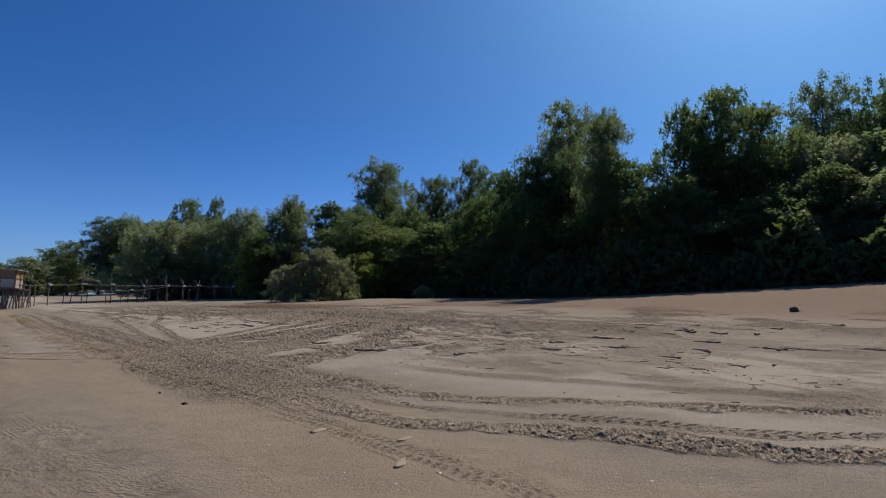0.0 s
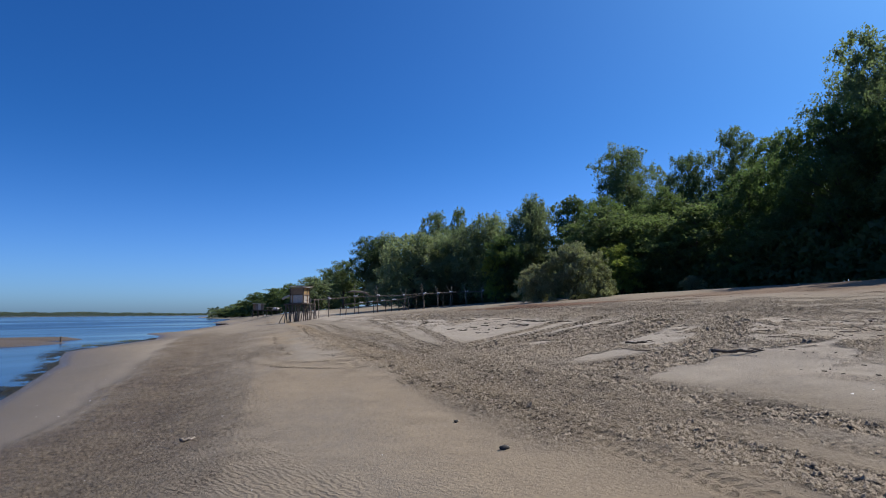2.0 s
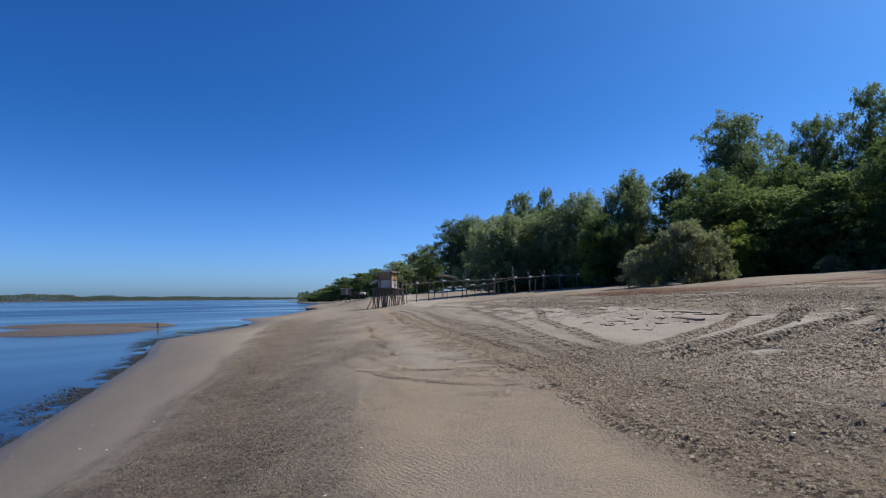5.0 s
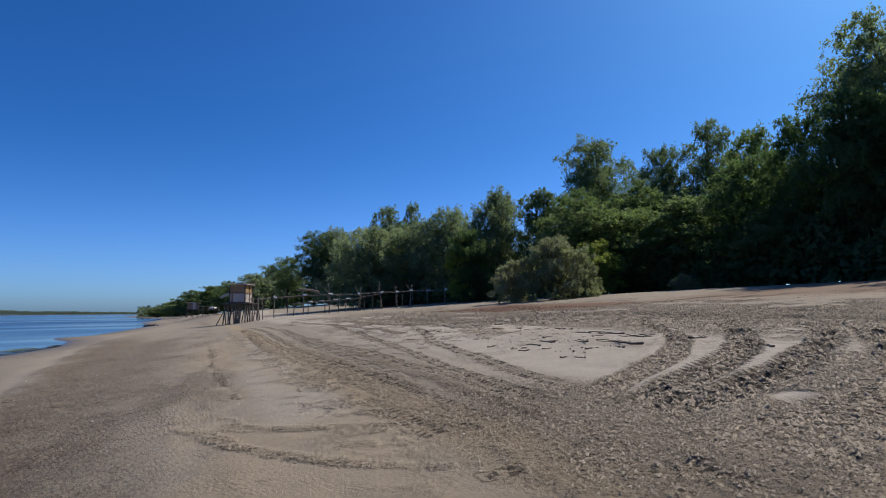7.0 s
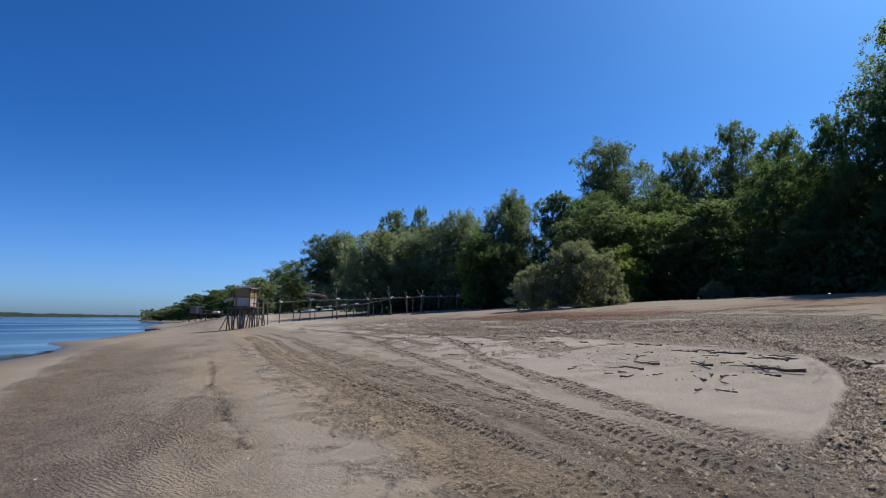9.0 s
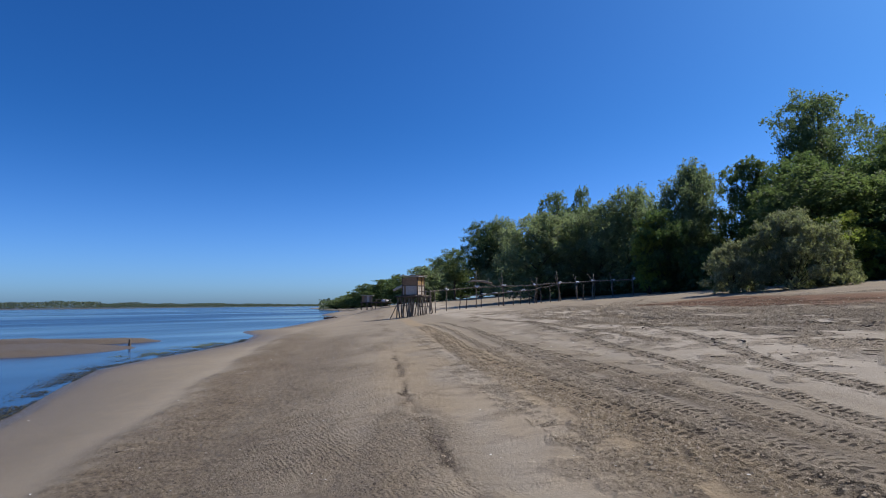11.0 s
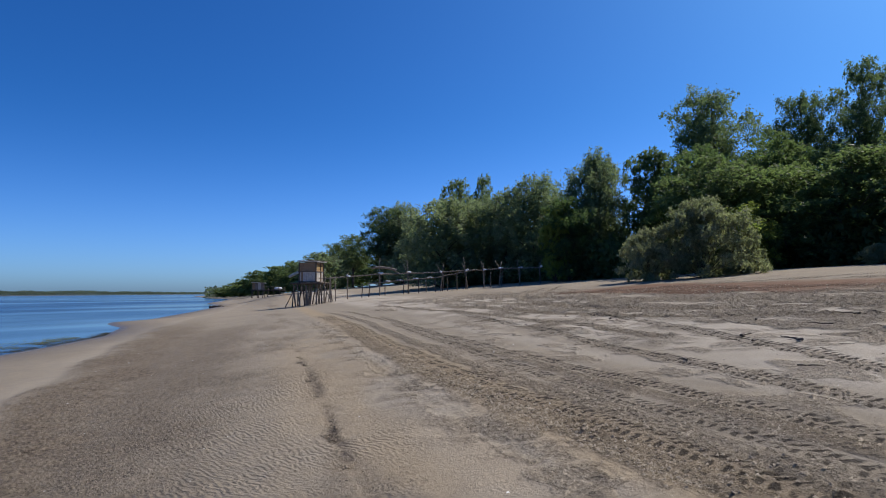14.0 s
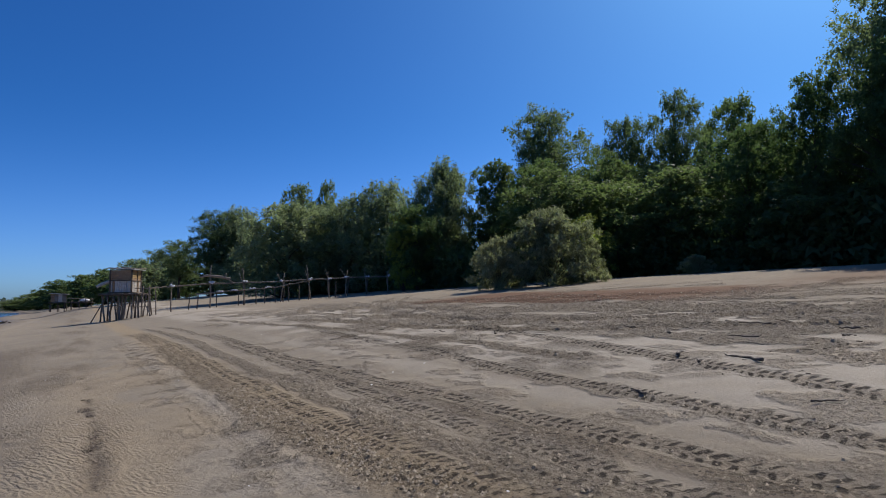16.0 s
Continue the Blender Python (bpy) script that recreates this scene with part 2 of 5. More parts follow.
def hash_noise(x, y, seed=0):
    """Smooth value noise in 0..1 on arrays."""
    xi, yi = np.floor(x).astype(np.int64), np.floor(y).astype(np.int64)
    fx, fy = x - xi, y - yi
    fx, fy = fx * fx * (3 - 2 * fx), fy * fy * (3 - 2 * fy)

    def cell(a, b):
        h = (a * 374761393 + b * 668265263 + seed * 974711) & 0xFFFFFFFF
        h = ((h ^ (h >> 13)) * 1274126177) & 0xFFFFFFFF
        return ((h ^ (h >> 16)) & 0xFFFF) / 65535.0

    return (cell(xi, yi) * (1 - fx) + cell(xi + 1, yi) * fx) * (1 - fy) + (cell(xi, yi + 1) * (1 - fx) + cell(xi + 1, yi + 1) * fx) * fy


def fractal(x, y, seed=0, octaves=4):
    total, size = 0, 1.0
    x, y = 0.86 * x - 0.51 * y, 0.51 * x + 0.86 * y
    for k in range(octaves):
        total = total + size * (hash_noise(x, y, seed + 17 * k) - 0.5)
        x, y = 1.93 * (0.80 * x - 0.60 * y) + 5.3, 1.93 * (0.60 * x + 0.80 * y) - 2.7
        size *= 0.55
    return total


def smooth(a, b, x):
    u = np.clip((x - a) / (b - a), 0, 1)
    return u * u * (3 - 2 * u)


def shore(s):
    """Where the water's edge lies across the beach."""
    return np.interp(s, [-60, 0, 14, 17, 20.7, 24.7, 27, 31, 35.5, 40.2, 44.6, 50, 57, 60, 65, 71, 74.5, 79, 85, 102, 125, 145, 172, 235, 280, 446, 700, 3000],
                     [-3.6, -4.3, -4.7, -5.2, -5.9, -6.7, -7.2, -8.0, -9.3, -10.5, -10.3, -9.6, -9.0, -9.4, -10.0, -12.3, -12.8, -10.8, -10.6, -10.0, -9.6, -10.8, -15.6, -16.5, -17.5, -50, -85, -140])


def island(s, n, s0, n0, a, b, turn):
    u, v = (s - s0) * math.cos(turn) + (n - n0) * math.sin(turn), -(s - s0) * math.sin(turn) + (n - n0) * math.cos(turn)
    d = np.sqrt((u / a) ** 2 + (v / b) ** 2) + 0.25 * fractal(s * 0.25, n * 0.25, 5)
    return (1 - d) * 1.1


def bend(s):
    """The wheel tracks swing up the beach at its near end."""
    return 0.035 * np.clip(10 - s, 0, 40) ** 2 + 0.25 * np.sin(s * 0.13)


RINGS = (([16.85, 17.3, 17.85, 18.5, 19.4, 20.4, 23.5], 0.34), ([15.95, 16.4, 16.8, 17.2, 17.95, 18.6, 20.6], 0.36),
         ([15.55, 15.65, 15.85, 16.15, 16.6, 17.0, 18.4], 0.30), ([14.05, 14.0, 14.15, 14.5, 15.1, 15.7, 17.2], 0.85),
         ([11.3, 11.0, 11.2, 11.8, 12.6, 13.4, 15.0], 0.62))


def ring(k, n):
    """The arcs where a vehicle turned, as s against n."""
    return np.interp(n, [4.9, 5.9, 6.8, 7.6, 8.5, 9.2, 11.0], RINGS[k][0])


def scarp(s):
    """The little step that the falling river cut along the beach."""
    return np.interp(s, [-60, 0, 10, 15, 20, 25, 30, 40, 50, 60, 90], [-3.0, -3.0, -3.0, -3.15, -3.35, -3.85, -4.4, -5.2, -6.2, -7.0, -5.0]) + 0.12 * np.sin(s * 0.9)


TRACKS = (
    # along the beach, across it, half width, depth, how churned, sort
    ((1, 4, 8, 10.5, 12.5, 15, 17.5, 21.5, 24, 30, 36, 55), (3.3, 3.1, 3.0, 2.9, 2.6, 2.5, 2.5, 2.1, 1.85, 1.65, 1.6, 1.2), 0.15, 0.010, 0.42, "lug"),
    ((-1, 1, 1.6, 2.45, 3, 3.8, 4.4, 5.2, 6.4, 9.5, 11.3, 17, 21, 26, 30, 41, 55), (7.6, 5.95, 5.5, 5.12, 4.98, 4.55, 4.15, 3.75, 3.6, 3.5, 3.5, 3.0, 2.7, 2.4, 2.1, 2.4, 2.3), 0.25, 0.012, 0.55, "clod"),
    ((-1, 1.15, 1.8, 2.7, 3.1, 3.8, 4.4, 5.2, 6.1, 8.3, 9.2, 10.4, 17, 21, 26, 30, 41, 55), (8.4, 6.55, 6.05, 5.6, 5.5, 5.15, 4.92, 4.66, 4.3, 4.1, 4.05, 4.0, 3.35, 3.05, 2.65, 2.5, 2.75, 2.6), 0.14, 0.010, 0.5, "lug"),
    ((-1, 1.4, 1.9, 2.6, 3.4, 4.3, 5, 5.9, 6.8, 8, 9.5, 16), (10.5, 7.6, 7.1, 6.65, 6.3, 5.72, 5.32, 4.95, 4.72, 4.65, 4.6, 4.5), 0.19, 0.03, 1.0, "clod"),
    ((18, 21, 26, 30, 42, 60), (3.2, 3.1, 2.95, 2.9, 3.3, 3.2), 0.17, 0.012, 0.5, "clod"),
    ((20, 26, 30, 42, 60), (3.45, 3.3, 3.4, 4.0, 3.9), 0.13, 0.012, 0.5, "lug"),
    ((16.5, 22, 28, 33, 48), (4.05, 3.98, 3.95, 3.9, 4.3), 0.14, 0.014, 0.6, "lug"),
    ((17, 21, 25, 28, 31, 34, 44), (4.15, 4.4, 4.75, 5.15, 5.5, 5.8, 6.6), 0.15, 0.018, 0.7, "lug"),
    ((17.5, 19, 21.5, 23, 25, 26.5, 28, 30, 40), (4.75, 4.9, 5.3, 5.45, 5.7, 6.15, 6.6, 7.15, 9.5), 0.17, 0.018, 0.65, "lug"),
    ((17, 20, 22.5, 25, 29.5, 33, 40, 48), (18.0, 15.8, 14.4, 13.0, 12.0, 10.5, 9.5, 9.0), 0.48, 0.05, 1.0, "clod"),
    ((24, 28, 31, 33.5, 38, 50), (11.4, 10.2, 9.0, 8.3, 7.9, 7.4), 0.36, 0.045, 1.0, "clod"),
    ((29, 33, 38, 46, 60), (6.3, 6.6, 6.7, 6.4, 6.0), 0.20, 0.02, 0.7, "clod"),
    ((14, 20, 30, 60), (13.2, 12.9, 13.1, 12.6), 0.25, 0.03, 0.7, "clod"),
)


def cell_random(a, b, seed):
    h = (a * 374761393 + b * 668265263 + seed * 974711) & 0xFFFFFFFF
    h = ((h ^ (h >> 13)) * 1274126177) & 0xFFFFFFFF
    return ((h ^ (h >> 16)) & 0xFFFF) / 65535.0


def clod_cells(s, n, size, seed):
    """Blunt clods lying side by side, 0 between them and up to about 0.6 on top."""
    u, v = s / size, n / size
    iu, iv = np.floor(u).astype(np.int64), np.floor(v).astype(np.int64)
    best = np.zeros_like(u)
    for du in (-1, 0, 1):
        for dv in (-1, 0, 1):
            a, b = iu + du, iv + dv
            r = 0.28 + 0.42 * cell_random(a, b, seed)
            d2 = ((u - a - cell_random(a, b, seed + 1)) ** 2 + (v - b - cell_random(a, b, seed + 2)) ** 2 * 1.3) / r ** 2
            best = np.maximum(best, r * np.sqrt(np.clip(1 - d2, 0, 1)))
    return best


def tread(along, d, half, pitch, seed):
    """Slanting lug prints, set off against each other on the two sides of a wheel track."""
    side = np.where(d > 0, 0.5, 0.0)
    phase = (along + 0.55 * np.abs(d)) / pitch + side
    bar = smooth(0.05, 0.75, np.cos(2 * math.pi * phase))
    k = np.floor(phase + 0.5).astype(np.int64)
    keep = 0.35 + 0.65 * (cell_random(k, (side * 2).astype(np.int64), int(seed * 10) + 7) > 0.22)
    gap = smooth(0.0, 0.16 * half, np.abs(d))
    return bar * keep * gap


def side_tracks(s, n):
    """Two thin trails of kicked-up clods that swing down towards the river."""
    wob = 0.10 * fractal(s * 1.3, n * 1.3, 61)
    one = (n - np.interp(s, [15.0, 16.2, 17.5, 18.7, 20.1, 22.6, 30], [2.6, 1.5, 0.7, 0.2, -0.2, -0.6, -1.0]) + wob) * 0.88
    two = (n - np.interp(s, [16.4, 16.9, 17.3, 17.7, 18.3, 19.5, 22.5, 30], [3.6, 2.7, 2.2, 1.6, 0.75, 0.45, 0.1, -0.4]) + wob) * np.where(s < 18.5, 0.5, 0.95)
    a = np.exp(-(one / 0.11) ** 4) * smooth(14.8, 15.8, s) * (1 - smooth(23, 31, s))
    b = np.exp(-(two / 0.11) ** 4) * smooth(16.2, 16.8, s) * (1 - smooth(21, 27, s))
    return np.maximum(a, b) * (1 - 0.85 * smooth(17.8, 20.0, s)) * smooth(-0.40, -0.10, fractal(s * 1.1, n * 1.1, 63) + 0.12)


def bands(s, n):
    """The tracks and soils at (s, n): rut depth, and the masks of the surface."""
    s, n = np.asarray(s, float), np.asarray(n, float)
    m = n - bend(s)
    wob = fractal(s * 0.5, n * 0.5, 3)
    fine = fractal(s * 2.5, n * 2.5, 9)
    z = np.zeros_like(m)
    churn = np.zeros_like(m)

    ringlugs, lumpy, lug_u, lug_d, lug_w = [np.zeros_like(m) for _ in range(5)]
    lug_d = lug_d + 2.0
    for ks, kn, half, deep, strong, sort in TRACKS:
        d = n - np.interp(s, ks, kn) + 0.05 * wob + 0.05 * fine
        run = smooth(ks[0] - 0.5, ks[0] + 1.0, s) * (1 - smooth(ks[-1] - 6, ks[-1], s))
        w = np.exp(-((d + 0.10 * fine) / half) ** 6) * run
        w = w * np.maximum(smooth(-0.40, -0.05, 0.35 * (kn[0] > 10) + fractal(s * 0.22, n * 0.5 + kn[0], 14) + 0.12), smooth(10, 7, s))
        full = strong * (1 - 0.75 * smooth(17, 20, s) - 0.45 * smooth(9, 7, s) if kn[0] == 3.3 else 1.0) + ((0.95 - strong) * smooth(9, 6, s) if sort == "clod" else 0.0)
        if sort == "lug":
            z -= 0.5 * deep * w
            z -= 0.016 * w * tread(s, d, half, 0.15, kn[0])
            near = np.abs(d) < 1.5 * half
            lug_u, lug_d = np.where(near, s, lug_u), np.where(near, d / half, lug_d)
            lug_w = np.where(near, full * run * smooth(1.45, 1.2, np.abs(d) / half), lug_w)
            churn = np.maximum(churn, 0.45 * full * w)
        else:
            z -= deep * w
            z += 0.3 * deep * np.exp(-((np.abs(d) - half * 1.3) / (half * 0.35)) ** 2) * run
            lumpy = np.maximum(lumpy, w)
            churn = np.maximum(churn, full * w)
    for off in (-0.7, 0.7):
        w = np.exp(-((n - 10.6 - 8.6 * np.clip((s - 36) / 24, 0, 3) ** 2 - off) / 0.2) ** 4) * smooth(34, 38, s) * (1 - smooth(60, 66, s))
        z -= 0.08 * w
        churn = np.maximum(churn, 1.0 * w)
    # the rings where a vehicle turned
    for k in range(5):
        d = s - ring(k, n)
        w = np.exp(-((d + 0.14 * wob + 0.10 * fine) / RINGS[k][1]) ** 8) * smooth(4.2, 5.2, n) * (1 - smooth(11, 14, n))
        z -= 0.045 * w
        z += 0.02 * np.exp(-((np.abs(d) - RINGS[k][1] * 1.2) / 0.12) ** 2) * smooth(4.2, 5.2, n) * (1 - smooth(11, 14, n))
        churn = np.maximum(churn, w)
        ringlugs = np.maximum(ringlugs, (0.9 if k in (1, 2) else 0.45) * w * tread(n, d, RINGS[k][1], 0.19, k))
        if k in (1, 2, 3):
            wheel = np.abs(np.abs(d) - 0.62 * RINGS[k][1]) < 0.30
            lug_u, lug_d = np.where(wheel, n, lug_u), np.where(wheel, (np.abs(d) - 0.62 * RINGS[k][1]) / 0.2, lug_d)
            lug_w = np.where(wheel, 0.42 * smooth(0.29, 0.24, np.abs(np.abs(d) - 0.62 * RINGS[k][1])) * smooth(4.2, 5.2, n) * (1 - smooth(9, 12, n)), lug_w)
        lumpy = np.maximum(lumpy, w)
    heart = np.exp(-((s - 13.0) / 5.6) ** 6 - ((n - 3.75 + 0.3 * wob) / 1.2) ** 6)
    churn = np.maximum(churn, (0.50 + 0.35 * smooth(-0.12, 0.15, fractal(s * 0.9, n * 1.4, 89))) * heart)
    lumpy = np.maximum(lumpy, heart)
    for s0, n0, a, b in ((50.5, 5.3, 1.8, 0.5), (47.8, 6.3, 1.5, 0.45), (37.4, 5.9, 1.3, 0.5), (38.3, 7.4, 1.6, 0.7), (45.8, 7.6, 2.2, 0.4), (57.0, 6.2, 2.5, 0.5), (33.0, 9.3, 2.5, 0.6)):
        churn = np.maximum(churn, 0.9 * np.exp(-((s - s0) / a) ** 2 - ((n - n0) / b) ** 2) * smooth(-0.1, 0.15, fine + 0.05))
    upper = smooth(9.0, 11.0, n) * (1 - smooth(13.0, 15.5, n)) * smooth(8, 14, s) * (1 - smooth(38, 50, s))
    churn = np.maximum(churn, 0.8 * upper * smooth(-0.1, 0.2, wob + 0.05))
    trail = side_tracks(s, n)
    churn = np.maximum(churn, 0.58 * trail * (0.35 + 0.65 * smooth(-0.10, 0.15, fractal(s * 6.0, n * 6.0, 93, 2))))
    crumbs = smooth(0.9, 2.2, m) * (1 - smooth(2.2, 3.0, m)) * smooth(0.05, 0.3, fine + 0.4 * wob) * (1 - smooth(40, 60, s))
    churn = np.maximum(churn, 0.4 * crumbs * smooth(13, 17, s))
    gaps = smooth(4.6, 5.4, n) * (1 - smooth(8.5, 10, n)) * smooth(8.5, 9.5, s) * (1 - smooth(26, 30, s))
    old = (1 - gaps) * smooth(5.4, 6.2, n) * (1 - smooth(9.5, 11, n)) * smooth(10, 13, s) * (1 - smooth(34, 42, s)) * smooth(0.02, 0.22, wob)
    grit = smooth(6.3, 7.6, n) * (1 - smooth(14, 19, n)) * (0.35 * smooth(-4, 2, s) + 0.65 * smooth(7, 11, s)) * (1 - smooth(58, 72, s)) * smooth(-0.02, 0.2, fractal(s * 0.8, n * 1.7, 81) + 0.25 * fine) * (1 - 0.8 * gaps * (s < 24))
    churn = np.maximum(churn, 0.62 * grit)
    rough = smooth(7.2, 9.0, n) * (1 - smooth(17, 21, n)) * (0.3 * smooth(-2, 3, s) + 0.7 * smooth(7, 11, s)) * (1 - smooth(55, 70, s)) * (1 - 0.85 * gaps)
    churn = np.maximum(churn, 0.70 * rough * smooth(0.02, 0.16, fractal(s * 0.55, n * 1.9, 83) + 0.06))
    churn = np.maximum(churn, 0.75 * old)
    strewn = gaps * smooth(17.0, 15.0, s) * smooth(0.03, 0.20, fractal(s * 1.1, n * 1.1, 85) + 0.10 * smooth(7.0, 5.0, n))
    churn = np.maximum(churn, 0.75 * strewn)
    strewn = smooth(1.6, 2.2, n) * (1 - smooth(3.9, 4.5, n)) * smooth(14, 18, s) * (1 - smooth(30, 40, s)) * smooth(-0.10, 0.12, fractal(s * 1.4, n * 2.4, 91))
    strewn = np.maximum(strewn, 0.9 * smooth(3.9, 4.3, n) * (1 - smooth(7.0, 8.5, n)) * smooth(20, 24, s) * (1 - smooth(36, 44, s)) * smooth(0.08, 0.24, fractal(s * 1.6, n * 2.6, 92)))
    churn = np.maximum(churn, 0.32 * strewn)
    churn = np.maximum(churn, 0.55 * smooth(0.1, 0.3, wob) * smooth(11, 14, n) * (1 - smooth(22, 30, n)) * (1 - smooth(50, 60, s)))
    lumpy = np.maximum(lumpy, 0.85 * np.clip(churn - 0.15, 0, 1))
    patchy = 0.45 + 0.55 * smooth(-0.15, 0.2, fractal(s * 1.1, n * 1.1, 45))
    z += 0.030 * churn * fine
    z += lumpy * patchy * (1 + 0.15 * heart) * (0.34 * np.maximum(0.125 * clod_cells(s, n, 0.125, 3) - 0.018, 0) + 0.66 * np.maximum(0.075 * clod_cells(s + 0.3, n, 0.075, 5) - 0.008, 0))
    z += 0.034 * ringlugs
    z += lumpy * smooth(7.0, 9.0, n) * np.maximum(0.26 * clod_cells(s, n, 0.26, 8) - 0.05, 0) * 0.75
    z += 0.010 * fractal(s * 4.0, n * 4.0, 29, 2) * smooth(-1.5, 2.5, n)
    edge = shore(s)
    pale = smooth(5.0, 6.2, n) * (1 - smooth(10, 13, n)) * (1 - churn) * smooth(0.35, 0.05, wob)
    pale = np.maximum(pale, 0.9 * gaps * (1 - churn))
    pale = np.maximum(pale, 0.6 * np.exp(-((n - np.interp(s, [17, 21, 26, 36], [1.95, 1.85, 1.85, 1.82]) + 0.05 * wob) / 0.16) ** 4) * smooth(20, 24, s) * (1 - smooth(32, 42, s)) * (1 - churn))
    pale = np.maximum(pale, 0.42 * smooth(0.9, 1.25, n) * (1 - smooth(1.9, 2.3, n)) * smooth(17.4, 18.2, s) * (1 - smooth(26, 31, s)) * (1 - churn))
    pale = np.maximum(pale, 0.5 * np.exp(-((n - np.interp(s, [2, 3, 4.3, 6, 8, 10], [7.6, 6.2, 5.2, 4.55, 4.35, 4.3])) / 0.16) ** 4) * (1 - smooth(8, 10, s)) * (1 - churn))
    cut = scarp(s)
    pale = np.maximum(pale * (0.75 + 0.25 * smooth(10, 14, s)), 0.5 * np.exp(-((n - 4.55 - 0.02 * (s - 18) + 0.1 * wob) / 0.27) ** 4) * smooth(16.5, 18, s) * (1 - smooth(36, 46, s)) * (1 - churn))
    pale = np.maximum(pale, 0.2 * smooth(cut - 1.2, cut - 0.3, n) * (1 - smooth(cut - 0.1, cut + 0.05, n)))
    rust = smooth(14.6, 15.6, n + 1.5 * wob) * (1 - smooth(21, 23, n + 2 * wob)) * smooth(31, 37, s) * (1 - smooth(50, 55, s))
    rust = np.maximum(rust, 0.62 * smooth(19, 25, n + 3 * wob) * (1 - smooth(38, 44, n)) * smooth(-40, -10, s) * (1 - smooth(34, 40, s)))
    wet = np.maximum(smooth(edge + 0.75, edge + 0.05, n + 0.5 * wob), 0.62 * smooth(edge + 4.5, edge + 0.3, n + 0.5 * wob))
    rim = np.interp(s, [0, 9, 16, 20, 27, 37, 60], [-0.2, -0.1, -0.1, -0.9, -1.5, -2.4, -4.0])
    crust = smooth(cut - 0.15, cut + 0.9, n + 0.5 * wob + 0.5 * fine) * (1 - smooth(rim - 1.3, rim + 1.0, n + 0.8 * wob + 0.4 * fine)) * (1 - smooth(50, 75, s))
    z += 0.045 * smooth(cut - 0.10, cut + 0.10, n + 0.10 * wob + 0.08 * fine) * (1 - smooth(cut + 0.1, cut + 2.2, n)) * (1 - smooth(50, 75, s))
    z += 0.030 * crust * fractal(s * 3.2, n * 3.2, 71, 3)
    ochre = np.exp(-((n - np.interp(s, [0, 10, 17, 26, 40], [3.4, 3.1, 2.8, 2.35, 2.4]) + 0.2 * wob) / 0.5) ** 4) * 0.62 * smooth(6, 12, s)
    ochre = np.maximum(ochre, 0.35 * trail)
    ochre = np.maximum(ochre, 0.30 * smooth(-0.6, 0.4, n) * (1 - smooth(2.2, 3.0, n)) * smooth(10, 14, s) * (1 - smooth(36, 50, s)) * smooth(-0.2, 0.2, fractal(s * 0.4, n * 0.8, 99) + 0.05))
    ochre = np.maximum(ochre, 0.30 * smooth(0.9, 2, n) * (1 - smooth(3, 5, n)) * (1 - smooth(12, 20, s)))
    ripple = smooth(-2.0, -1.0, n + 0.5 * wob) * (1 - smooth(0.7, 1.3, n - 0.4 * wob))
    ripple = ripple * (0.3 + 0.7 * np.maximum(smooth(17, 22, s), smooth(9.5, 8, s)))
    ripple = np.maximum(ripple, 0.2 * (1 - smooth(2, 3, n)) * smooth(0.4, 1.2, n))
    mark = np.exp(-((n - np.interp(s, [8, 18, 22, 25, 31, 40], [0.75, 0.95, 0.75, 0.48, 0.42, 0.45]) + 0.10 * wob + 0.08 * fine) / 0.068) ** 2) * smooth(8, 10, s) * (1 - smooth(36, 40, s)) * np.maximum(smooth(-0.1, 0.12, fractal(s * 0.9, n * 0.2, 31) + 0.04), 0.85 * smooth(20, 22, s) * (1 - smooth(31, 33, s)))
    smear = smooth(0.16, 0.34, fractal(s * 3.4, n * 0.9, 37)) * smooth(0.9, 1.2, n) * (1 - smooth(1.7, 2.1, n)) * smooth(8, 12, s) * (1 - smooth(34, 42, s))
    mark = np.maximum(mark * smooth(14, 20, s), 0.16 * smear * smooth(12, 16, s))
    crust = np.maximum(crust, (0.76 + 0.18 * smooth(10, 14, s) * (1 - smooth(20, 26, s))) * smooth(cut - 0.1, cut + 0.6, n + 0.3 * fine) * (1 - smooth(-1.4 - 0.5 * smooth(16, 20, s), 1.1 - 0.9 * smooth(16, 20, s), n + 0.6 * wob + 0.3 * fine)) * (1 - smooth(45, 60, s)))
    stain = mark * smooth(16, 19, s) * smooth(-0.18, 0.12, fractal(s * 1.3, n * 0.8, 87) + 0.3 * fine)
    # a darker patchy band near the start, strongest in the ripple troughs
    damp = np.exp(-((n - 1.25 + 0.07 * (s - 3) + 0.12 * wob) / 0.17) ** 2) * smooth(3.2, 4.2, s) * (1 - smooth(6.6, 8.0, s))
    stain = np.maximum(stain, 0.75 * damp * smooth(-0.05, 0.2, fractal(s * 2.2, n * 2.2, 95) + 0.08))
    mark = mark * (0.35 + 0.65 * smooth(-0.15, 0.15, fractal(s * 1.7, n * 0.6, 87)))
    crust = np.maximum(crust, 0.65 * mark)
    crust = np.maximum(crust, 0.55 * smooth(-1.2, -0.4, n) * (1 - smooth(0.4, 1.0, n + 0.5 * wob)) * smooth(-0.1, 0.35, fractal(s * 0.3, n * 0.9, 44) + 0.05))
    strip = np.exp(-((m - 5.75 + 0.2 * wob) / 0.22) ** 4) * smooth(1, 3, s) * (1 - smooth(7, 10, s))
    pan = np.exp(-((n - 3.68 + 0.06 * wob) / 0.13) ** 4) * smooth(15, 17, s) * (1 - smooth(28, 36, s))
    crust = np.maximum(crust, np.maximum(0.6 * strip, 0.75 * pan))
    churn = np.maximum(churn, 0.5 * mark * smooth(0.0, 0.2, fine))
    z -= 0.03 * mark
